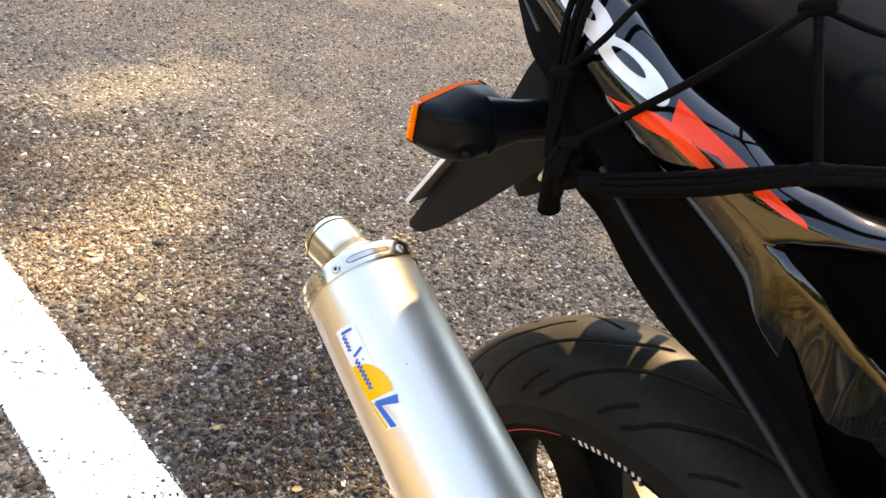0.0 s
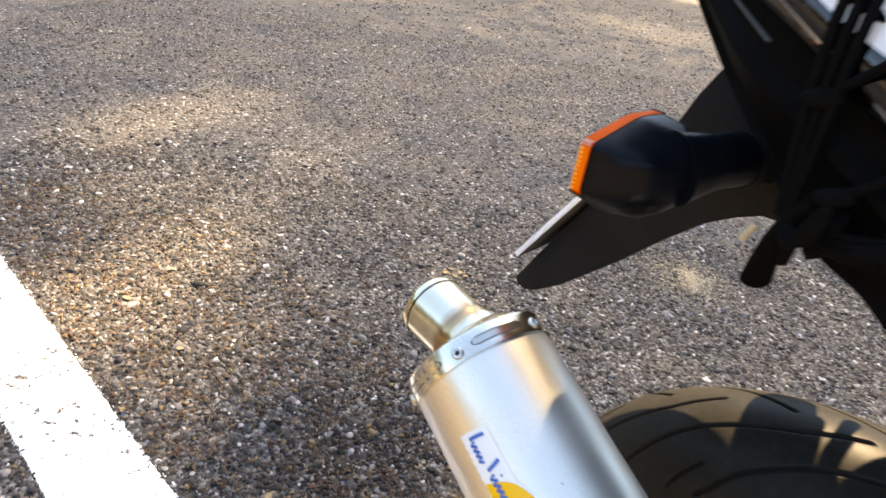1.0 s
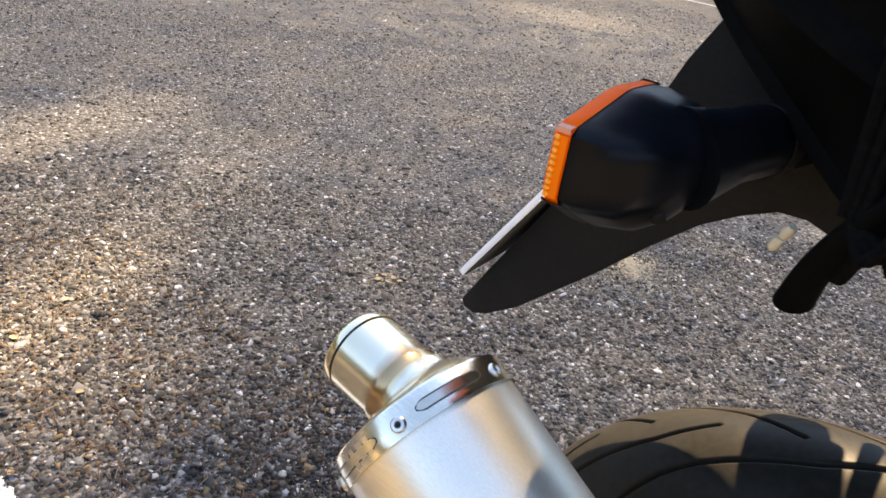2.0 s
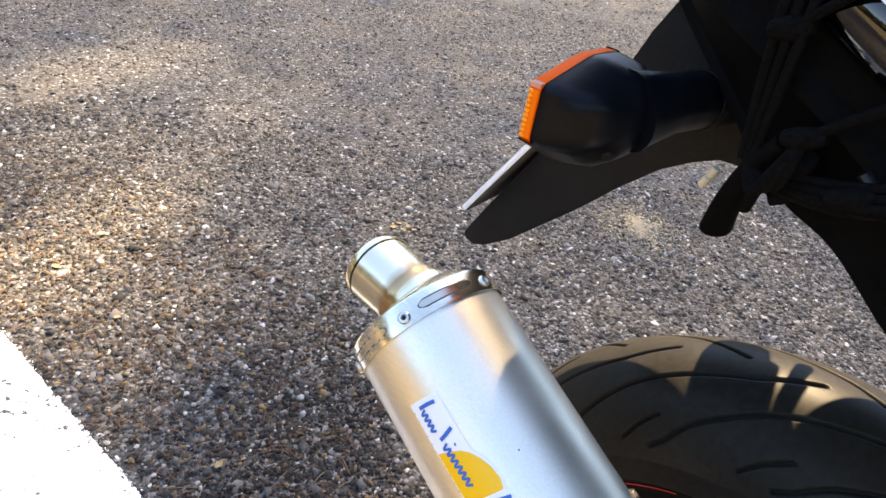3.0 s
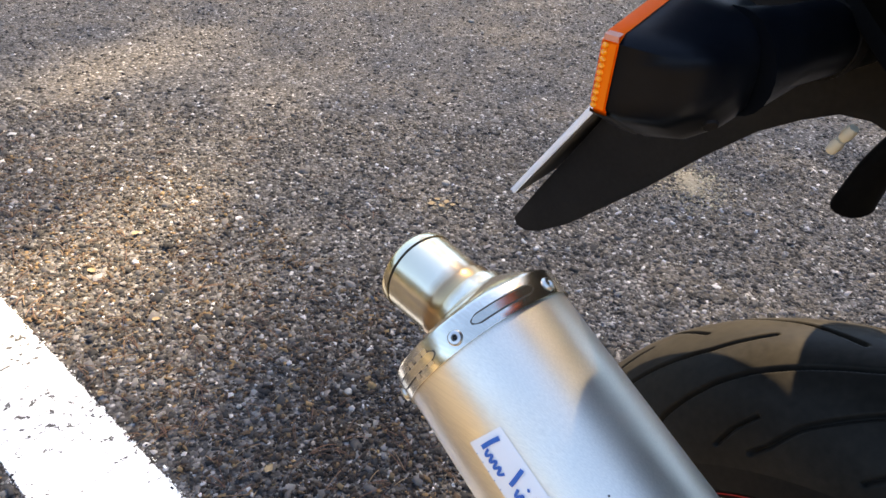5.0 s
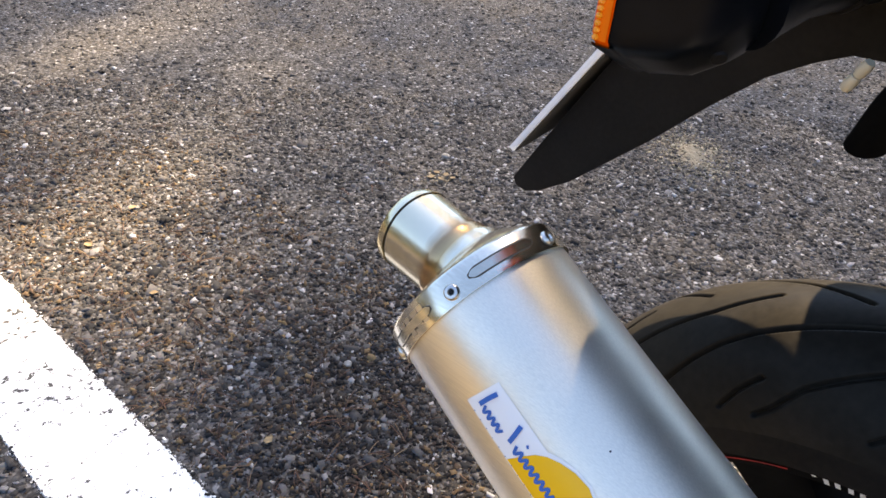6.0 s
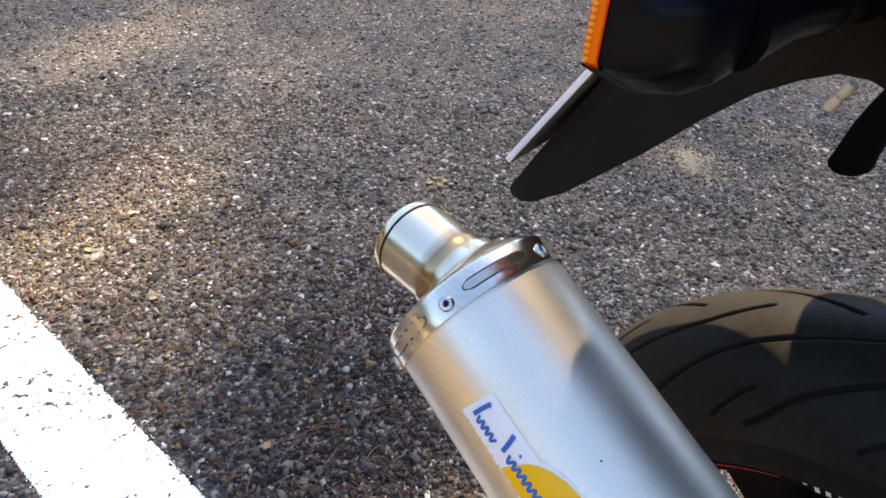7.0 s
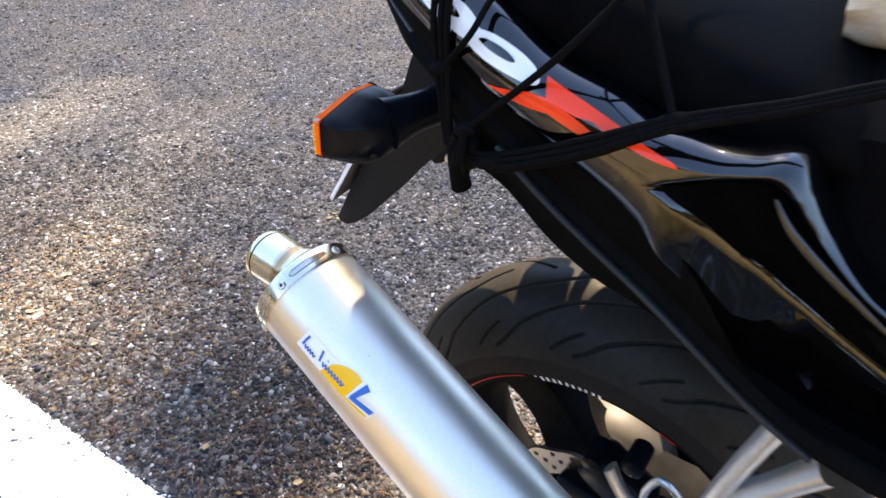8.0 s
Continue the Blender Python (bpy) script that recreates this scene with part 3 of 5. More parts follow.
def tyre_mesh():
    """Crown with moulded sickle grooves; sidewalls tucked in to the rim."""
    ring, tube_r, pitch, per, nph = 0.226, 0.09, 22.5, 72, 262
    nth = 16 * per
    th = np.linspace(0, 360, nth, endpoint=False)
    ph = np.concatenate([np.linspace(-90, 45, 250), np.linspace(48, 90, 12)])
    T, P = np.meshgrid(th[:per], ph, indexing="ij")
    sickle = np.array([(52, -67), (49, -62), (45, -51), (40.6, -43), (35.4, -34), (30, -27), (23.7, -21), (15.6, -14), (7, -1)], float)
    short = np.array([(35.4, -65), (32, -56), (28.4, -49)], float)
    depth = np.zeros_like(T)
    for curve, half in ((sickle, 0.0017), (short, 0.0013)):
        for mirror in (1, -1):
            c = curve.copy()
            c[:, 1] *= mirror
            if mirror < 0:
                c[:, 0] += pitch / 2
            best = np.full(T.shape, 9.0)
            for k in range(-1, 4):
                shift = (T % pitch) + pitch * k
                for (t0, p0), (t1, p1) in zip(c[:-1], c[1:]):
                    sx, sy = radians(0.30 * (t1 - t0)), radians(0.09 * (p1 - p0))
                    ax, ay = np.radians(0.30 * (shift - t0)), np.radians(0.09 * (P - p0))
                    f = np.clip((ax * sx + ay * sy) / (sx * sx + sy * sy), 0, 1)
                    best = np.minimum(best, np.hypot(ax - f * sx, ay - f * sy))
            wall = np.clip((half + 0.0011 - best) / 0.0022, 0, 1)
            depth = np.maximum(depth, wall * wall * (3 - 2 * wall) * 0.005)
    depth = np.tile(depth, (16, 1))
    T, P = np.meshgrid(th, ph, indexing="ij")
    rr = tube_r - depth
    r, y = ring + rr * np.cos(np.radians(P)), rr * np.sin(np.radians(P))
    x, z = -r * np.sin(np.radians(T)), r * np.cos(np.radians(T))
    # sidewall rings
    side = []
    for sgn in (-1, 1):
        for rr2, yy in ((0.2245, 0.0868), (0.2235, 0.0812), (0.2215, 0.0780)):
            side.append((np.radians(th), rr2, sgn * yy))
    cols_l = [np.stack([-a[1] * np.sin(a[0]), np.full(nth, a[2]), a[1] * np.cos(a[0])], 1) for a in side[:3]][::-1]
    cols_r = [np.stack([-a[1] * np.sin(a[0]), np.full(nth, a[2]), a[1] * np.cos(a[0])], 1) for a in side[3:]]
    grid = np.concatenate([np.stack(cols_l, 1), np.stack([x, y, z], 2), np.stack(cols_r, 1)], 1)
    m = grid.shape[1]
    i, j = np.meshgrid(np.arange(nth), np.arange(m - 1), indexing="ij")
    a, b = i * m + j, ((i + 1) % nth) * m + j
    faces = np.stack([a, a + 1, b + 1, b], 2).reshape(-1, 4)
    me = bpy.data.meshes.new("tyre")
    me.vertices.add(grid.shape[0] * m)
    me.vertices.foreach_set("co", grid.ravel())
    me.loops.add(faces.size)
    me.loops.foreach_set("vertex_index", faces.ravel())
    me.polygons.add(len(faces))
    me.polygons.foreach_set("loop_start", np.arange(len(faces)) * 4)
    me.polygons.foreach_set("loop_total", np.full(len(faces), 4))
    edge = np.arange(m - 1)
    wall_strip = (edge < 3 + 26) | (edge > m - 6)
    me.polygons.foreach_set("material_index", np.tile(wall_strip.astype(np.int32), nth))
    me.update()
    me.polygons.foreach_set("use_smooth", np.ones(len(faces), bool))
    return me


def wheel():
    y_axis = (0, 1, 0)
    rim = bike_part("rear_wheel", revolve("rear_wheel", [(-0.079, 0.2235), (-0.0805, 0.221), (-0.080, 0.217), (-0.0745, 0.204), (-0.066, 0.200), (-0.055, 0.190), (-0.02, 0.178), (0.02, 0.178), (0.055, 0.190), (0.066, 0.200), (0.0745, 0.204), (0.080, 0.217), (0.0805, 0.221), (0.079, 0.2235), (0.05, 0.205), (0, 0.198), (-0.05, 0.205), (-0.079, 0.2235)], (0, 0, 0), y_axis, 120), RIM, "black cast three-spoke rear wheel")
    tyre = part("tyre", tyre_mesh(), RUBBER, rim, "dusty black road tyre with sickle-shaped grooves")
    tyre.data.materials.append(SIDEWALL)
    # spokes, hollow-backed and wider at the rim
    for turn in (37, 157, 277):
        rows = []
        for f in np.linspace(0, 1, 9):
            r = 0.04 + f * 0.150
            bend = turn + 5 * (1 - f) ** 1.5
            half = 0.029 + 0.011 * f ** 2 + 0.026 * (1 - f) ** 3
            y_top = -0.052 + 0.012 * math.sin(f * math.pi) - 0.006 * (1 - f)
            c = ring_point(bend, r, 0)
            w = ring_point(bend + 90, 1, 0)
            rows.append([c + w * half * s + np.array([0, yy, 0]) for s, yy in ((-1, y_top + 0.016), (-0.82, y_top + 0.003), (-0.5, y_top), (0.5, y_top), (0.82, y_top + 0.003), (1, y_top + 0.016), (0.9, 0.02), (-0.9, 0.02))])
        part("spoke", loft("spoke", rows, True, True, 35), RIM, rim)
    part("hub", revolve("hub", [(-0.075, 0.012), (-0.075, 0.030), (-0.06, 0.038), (-0.045, 0.046), (-0.025, 0.056), (-0.008, 0.074), (0.004, 0.080), (0.016, 0.082), (0.045, 0.082), (0.052, 0.07), (0.056, 0.02)], (0, 0, 0), y_axis, 72, True), HUB, rim, "bright cast metal hub")
    # toothed sprocket on the far side
    teeth = [(r * math.sin(radians(a)), r * math.cos(radians(a))) for k in range(42) for a, r in ((k * 60 / 7, 0.108), (k * 60 / 7 + 2.6, 0.108), (k * 60 / 7 + 4.2, 0.116), (k * 60 / 7 + 6.0, 0.116))]
    part("sprocket", slab("sprocket", teeth, (1, 0, 0), (0, 0, 1), (0, 0.066, 0), 0.006, 0), RIM, rim, "dark toothed sprocket")
    # brake disc, drilled
    bm = bmesh.new()
    for y in (-0.092, -0.087):
        for r in (0.068, 0.108):
            pts = [bm.verts.new(tuple(ring_point(a, r + (0.002 * math.sin(radians(a * 12)) if r > 0.1 else 0), y))) for a in range(0, 360, 5)]
    bm.verts.ensure_lookup_table()
    n = 72
    for i in range(n):
        j = (i + 1) % n
        a0, a1, b0, b1 = i, j, n + i, n + j
        c0, c1, d0, d1 = 2 * n + i, 2 * n + j, 3 * n + i, 3 * n + j
        for f in ((a0, a1, b1, b0), (c0, d0, d1, c1), (a0, c0, c1, a1), (b0, b1, d1, d0)):
            bm.faces.new([bm.verts[k] for k in f])
    disc = part("brake_disc", to_mesh("brake_disc", bm), DISC, rim, "dull steel brake disc with drilled holes")
    # flat black discs that stand in for the shade inside drilled holes
    for a in range(0, 360, 15):
        for k, r in enumerate((0.078, 0.090, 0.101)):
            c = ring_point(a + 5 * k, r, -0.0925)
            me = revolve("drill_hole", [(0, 0.0001), (0, 0.0034), (0.002, 0.0034)], c, y_axis, 10)
            part("drill_hole", me, HOLE, rim)
    # printed marks: white strokes in place of the maker's name, and red pinstripes
    for th, w in [(th + d, 0.95) for th in (17.9, 13.6, 9.2, 4.9, 0.5) for d in (-1.0, 1.0)] + [(21.0, 0.8)]:
        r0, r1 = (0.2165, 0.2140) if th > 20 else (0.2168, 0.2082)
        rows = [[ring_point(th - w / 2 + w * k / 4, r, -0.0816 + (0.2180 - r) * 0.373) for k in range(5)] for r in (r0, r1)]
        part("white_mark", loft("white_mark", rows), RIM_WHITE, rim)
    for t0, t1 in ((26, 62), (100, 160), (220, 280)):
        rows = [[ring_point(t, r, y) for t in np.linspace(t0, t1, 24)] for r, y in ((0.2140, -0.0801), (0.2122, -0.0793))]
        part("pinstripe", loft("pinstripe", rows), RIM_RED, rim)
    rows = [[ring_point(t, r, y) for t in np.linspace(-26, -20, 6)] for r, y in ((0.2110, -0.0790), (0.2065, -0.0772))]
    part("pinstripe", loft("pinstripe", rows), RIM_RED, rim)
    return rim


wheel()


# silencer
CAN_P, CAN_D = np.array([-0.26, -0.2297, 0.3496]), np.array([0.89502, -0.15374, -0.41869])
_, CAN_U, CAN_V = basis(CAN_D)


def can_point(s, angle, r):
    a = radians(angle)
    return CAN_P + s * CAN_D / np.linalg.norm(CAN_D) + r * (math.cos(a) * CAN_U + math.sin(a) * CAN_V)


def can_patch(name, left, right, r, mat, parent, steps=10, across=6, label=""):
    """A thin print wrapped on the sleeve, between two edges given as (way along, degrees)."""
    l, q = [np.array(p, float) for p in left], [np.array(p, float) for p in right]
    rows = []
    for k in range(steps + 1):
        f = k / steps

        def along(pts):
            i = min(int(f * (len(pts) - 1)), len(pts) - 2)
            g = f * (len(pts) - 1) - i
            return pts[i] * (1 - g) + pts[i + 1] * g
        a, b = along(l), along(q)
        rows.append([can_point(*(a + (b - a) * j / across), r) for j in range(across + 1)])
    return part(name, loft(name, rows), mat, parent, label)


def silencer():
    R = 0.0568
    body = bike_part("silencer", revolve("silencer", [(-0.0080, R - 0.002), (-0.0080, R), (0.02, R), (0.40, R), (0.402, R - 0.003)], CAN_P, CAN_D, 128), SLEEVE, "round brushed titanium silencer with polished end band")
    layer = body.data.uv_layers.new(name="grain")
    for poly in body.data.polygons:
        first = None
        for k in poly.loop_indices:
            d = np.array(body.data.vertices[body.data.loops[k].vertex_index].co) - CAN_P
            a = math.atan2(d @ CAN_V, d @ CAN_U) / (2 * math.pi)
            first = a if first is None else first
            layer.data[k].uv = (a - round(a - first), d @ CAN_D)
    part("collar", revolve("collar", [(-0.0045, R + 0.0005), (-0.0045, R + 0.0018), (-0.0205, R + 0.0018), (-0.0222, R + 0.0008), (-0.0225, R - 0.002)], CAN_P, CAN_D, 128), STEEL, body, "polished stainless band round the end of the sleeve")
    part("front_collar", revolve("front_collar", [(0.372, R + 0.0005), (0.372, R + 0.0018), (0.398, R + 0.0018), (0.402, R - 0.002), (0.45, 0.028), (0.52, 0.026)], CAN_P, CAN_D, 96), STEEL, body)
    # low end cap, off-centre towards the outlet
    q, qd = np.array([-0.29, -0.2169, 0.3552]), np.array([1.0, -0.118, -0.050])
    qd, qu, qv = basis(qd)
    cn, rows = 96, []
    for f, lift in ((0.0, 0.0), (0.05, -0.003), (0.35, -0.005), (0.7, -0.003), (0.94, 0.0), (1.0, 0.003)):
        row = []
        for a in np.linspace(0, 2 * math.pi, cn, endpoint=False):
            outer = CAN_P - 0.0222 * CAN_D + (R - 0.001) * (math.cos(a) * CAN_U + math.sin(a) * CAN_V)
            inner = q + 0.0045 * qd + 0.0338 * (math.cos(a) * qu + math.sin(a) * qv)
            row.append(outer * (1 - f) + inner * f + lift * 0.35 * CAN_D)
        rows.append(row)
    part("end_cap", loft("end_cap", rows, True), STEEL, body, "low stainless end cap")
    out = part("outlet", revolve("outlet", [(0.014, 0.0330), (-0.0005, 0.0332), (-0.0035, 0.0326), (-0.0045, 0.0308), (-0.0055, 0.0300), (-0.0120, 0.0297), (-0.0135, 0.0300), (-0.0150, 0.0297), (-0.0160, 0.0286), (-0.020, 0.0284), (-0.0520, 0.0290), (-0.0522, 0.0272), (-0.0534, 0.0272), (-0.0536, 0.0296), (-0.0584, 0.0296), (-0.0598, 0.0288), (-0.0598, 0.0276), (-0.056, 0.0268), (-0.03, 0.0266)], q, qd, 96), OUTLET, body, "short stainless outlet pipe with a rolled lip, gold reflections in its tint")
    # black ring put into the lip groove in place of its shade
    part("lip_groove", revolve("lip_groove", [(-0.0519, 0.0282), (-0.0537, 0.0282)], q, qd, 64), HOLE, out)
    part("pipe_inside", revolve("pipe_inside", [(-0.031, 0.0001), (-0.031, 0.0267)], q, qd, 48), SOOT, out)
    # rivets round the band
    for a in (41, -27, -99, -171, 113):
        o = can_point(-0.0112, a, R + 0.0016)
        n = can_point(-0.0100, a, 1.0) - can_point(-0.0100, a, 0.0)
        rv = part("rivet", revolve("rivet", [(0.0, 0.0046), (0.0011, 0.0044), (0.0019, 0.0036), (0.0021, 0.0020), (0.0011, 0.0014)], o, n, 28), RIVET, body)
        # black disc painted in for the shade in the rivet's hole
        part("rivet_hole", revolve("rivet_hole", [(0.0008, 0.0001), (0.0008, 0.0014)], o, n, 16), HOLE, rv)
    # raised slot-shaped panels between the rivets
    for a0, a1 in ((29, -13), (-42, -86), (98, 56), (-114, -158)):
        for s0, s1, lift in ((-0.0155, -0.0095, 0.0020),):
            rows = []
            for k in range(25):
                f = k / 24
                e = min(f, 1 - f) * 24 / 2.5
                w = math.sqrt(max(1 - (1 - min(e, 1)) ** 2, 0.02))
                a = a0 + (a1 - a0) * f
                mids, half = (s0 + s1) / 2, (s1 - s0) / 2 * w
                rows.append([can_point(mids + half * g, a, R + 0.0015 + (lift + 0.0001 - 0.0015) * (1 if abs(g) < 0.9 else -1)) for g in (-1, -0.8, 0, 0.8, 1)])
            part("slot_panel", loft("slot_panel", rows, angle=60), SLOT, body)
            # darker outline painted in for the shade at the slot's cut edge
            edge = [[can_point((s0 + s1) / 2 + g * ((s1 - s0) / 2 * (0.25 + 0.75 * min(1, min(k, 24 - k) / 2.5)) + 0.00035), a0 + 0.7 + (a1 - a0 - 1.4) * k / 24, R + 0.0019) for g in (-1, 0, 1)] for k in range(25)]
            part("slot_edge", loft("slot_edge", edge, angle=60), PLATE_BACK, body)
    # stamped characters on the band, worn and unreadable: small bars
    for k, (a, w, h) in enumerate(((64, 4, 0.010), (70, 5, 0.009), (77, 4, 0.011), (83, 4, 0.008))):
        can_patch("stamp_bar", [(-0.0180, a), (-0.0180 + h, a)], [(-0.0180, a - w), (-0.0180 + h, a - w)], R + 0.0020, RIVET, body, 2, 3)
    can_patch("spot", [(0.0975, 22.7), (0.0985, 22.7)], [(0.0975, 21.7), (0.0985, 21.7)], R + 0.0003, HOLE, body, 2, 2)
    # sticker: white strip, yellow half disc, blue strokes
    def print_on(name, outline, lift, mat, parent, label="", rounding=0):
        """A print wrapped on the sleeve; outline in way along and degrees round."""
        arc = radians(R)
        pts = spline([(*p, 0) for p in outline], rounding, True) if rounding else [(*p, 0) for p in outline]
        bm = bmesh.new()
        bm.faces.new([bm.verts.new((p[0], p[1] * arc, 0)) for p in pts])
        bmesh.ops.triangulate(bm, faces=bm.faces)
        for _ in range(4):
            long = [e for e in bm.edges if e.calc_length() > 0.004]
            if not long:
                break
            bmesh.ops.subdivide_edges(bm, edges=long, cuts=1)
            bmesh.ops.triangulate(bm, faces=bm.faces)
        for v in bm.verts:
            v.co = Vector(can_point(v.co.x, v.co.y / arc, R + lift))
        return part(name, to_mesh(name, bm, 60), mat, parent, label)

    def stroke(path, width):
        """A brush stroke along a path of way along and degrees round."""
        arc = radians(R)
        pts = spline([(a, b * arc, 0) for a, b in path], 6)
        rows = []
        for k, p in enumerate(pts):
            d = pts[min(k + 1, len(pts) - 1)] - pts[max(k - 1, 0)]
            n = np.array((-d[1], d[0], 0)) / np.linalg.norm(d) * width / 2
            rows.append([can_point(q[0], q[1] / arc, R + 0.0010) for q in (p - n, p, p + n)])
        return part("blue_stroke", loft("blue_stroke", rows), STICKER_BLUE, st)
    st = print_on("sticker", [(0.0375, 70.8), (0.0560, 71.0), (0.0800, 71.0), (0.1000, 70.3), (0.1160, 69.4), (0.1280, 67.2), (0.1375, 64.8), (0.1410, 52.0), (0.1380, 50.5), (0.1270, 53.8), (0.1200, 56.5), (0.1262, 41.8), (0.1160, 38.0), (0.1128, 41.0), (0.1060, 39.2), (0.0960, 40.6), (0.0880, 43.8), (0.0820, 47.6), (0.0600, 48.0), (0.0405, 48.2)], 0.0004, STICKER_WHITE, body, "white, yellow and blue maker's sticker")
    print_on("yellow_field", [(0.0735, 70.2), (0.0850, 70.2), (0.1000, 69.6), (0.1130, 68.8), (0.1270, 66.6), (0.1362, 64.4), (0.1365, 61.6), (0.1240, 64.0), (0.1085, 66.8), (0.1105, 55.0), (0.1122, 42.6), (0.1060, 40.8), (0.0970, 42.2), (0.0895, 45.4), (0.0835, 49.4), (0.0795, 54.0), (0.0765, 61.0)], 0.0007, STICKER_YELLOW, st)
    print_on("blue_bar", [(0.1112, 63.0), (0.1140, 52.0), (0.1168, 40.2), (0.1240, 42.8), (0.1205, 51.0), (0.1175, 59.5)], 0.0009, STICKER_BLUE, st)
    print_on("blue_bar", [(0.1114, 64.6), (0.1250, 61.6), (0.1378, 58.8), (0.1395, 53.2), (0.1280, 55.6), (0.1160, 58.6)], 0.0010, STICKER_BLUE, st)
    # brush strokes and small waves in place of the maker's name
    stroke([(0.0450, 52.3), (0.0440, 58.0), (0.0434, 64.6)], 0.0026)
    stroke([(0.0460 + 0.0019 * k, 63.6 + (1.9 if k % 2 else -1.9)) for k in range(9)], 0.0016)
    stroke([(0.0646, 51.4), (0.0662, 57.0), (0.0674, 62.6)], 0.0026)
    stroke([(0.0712 + 0.0021 * k, 61.8 - 0.12 * k + (2.2 if k % 2 else -2.0)) for k in range(15)], 0.0017)
    stroke([(0.0742, 55.6), (0.0748, 54.4)], 0.0018)
    for k in range(12):
        stroke([(0.0440 + 0.0055 * k, 69.9), (0.0445 + 0.0055 * k, 69.9)], 0.0006)
    return body


silencer()

# plate hanger: a deep channel of black plastic, and the plate on its back
HANGER = [(-0.356, 0.338), (-0.353, 0.3315), (-0.343, 0.3300), (-0.330, 0.336), (-0.304, 0.356), (-0.248, 0.413), (-0.216, 0.449), (-0.190, 0.475), (-0.170, 0.489), (-0.153, 0.498), (-0.138, 0.499), (-0.110, 0.490), (-0.095, 0.530), (-0.120, 0.600), (-0.200, 0.605), (-0.222, 0.565), (-0.237, 0.528), (-0.283, 0.460), (-0.334, 0.376)]
hanger = bike_part("plate_hanger", slab("plate_hanger", HANGER, (1, 0, 0), (0, 0, 1), (0, -0.088, 0), 0.004, 0.0012), PLASTIC, "black plastic plate hanger under the tail")
part("flange", slab("flange", [(x, z - 0.008) if 1 < i < 12 else (x, z) for i, (x, z) in enumerate(HANGER)], (1, 0, 0), (0, 0, 1), (0, 0.102, 0), 0.004, 0.0012), PLASTIC, hanger)
back = [(-0.356, 0.338), (-0.334, 0.376), (-0.283, 0.460), (-0.237, 0.528), (-0.215, 0.575)]
part("web", loft("web", [[(x + dx, y, z) for y in np.linspace(-0.0865, 0.0865, 5)] for dx, pts in ((0.0, back), (0.004, back[::-1])) for x, z in pts], caps=False), PLASTIC, hanger)
plate_way = np.array([0.555, 0, 0.832])
plate = bike_part("number_plate", slab("number_plate", [(0, -0.10), (0.191, -0.10), (0.191, 0.10), (0, 0.10)], plate_way, (0, 1, 0), (-0.3490, 0, 0.3700), 0.0036, 0.0008), PLATE_BACK, "number plate with a white edge seen side-on")
part("plate_edge", slab("plate_edge", [(0.0, -0.0018), (0.191, -0.0018), (0.191, 0.0030), (0.0, 0.0030)], plate_way, (-0.832, 0, 0.555), (-0.3500, -0.1012, 0.3707), 0.0022, 0.0006), PLATE, plate, "white plate edge")
for k in range(6):
    part("plate_bar", slab("plate_bar", [(0.06, -0.075 + 0.026 * k), (0.12, -0.075 + 0.026 * k), (0.12, -0.058 + 0.026 * k), (0.06, -0.058 + 0.026 * k)], plate_way, (0, 1, 0), (-0.3510, 0, 0.3713), 0.0008, 0), SATIN, plate)


def rounded(cx, cy, cz, ux, uy, w, h, power, n=32):
    """A rounded rectangle about a centre, in the plane of ux and uy."""
    ux, uy = np.array(ux, float), np.array(uy, float)
    row = []
    for a in np.linspace(0, 2 * math.pi, n, endpoint=False):
        c, s = math.cos(a), math.sin(a)
        row.append(np.array([cx, cy, cz]) + ux * w * math.copysign(abs(c) ** power, c) + uy * h * math.copysign(abs(s) ** power, s))
    return row


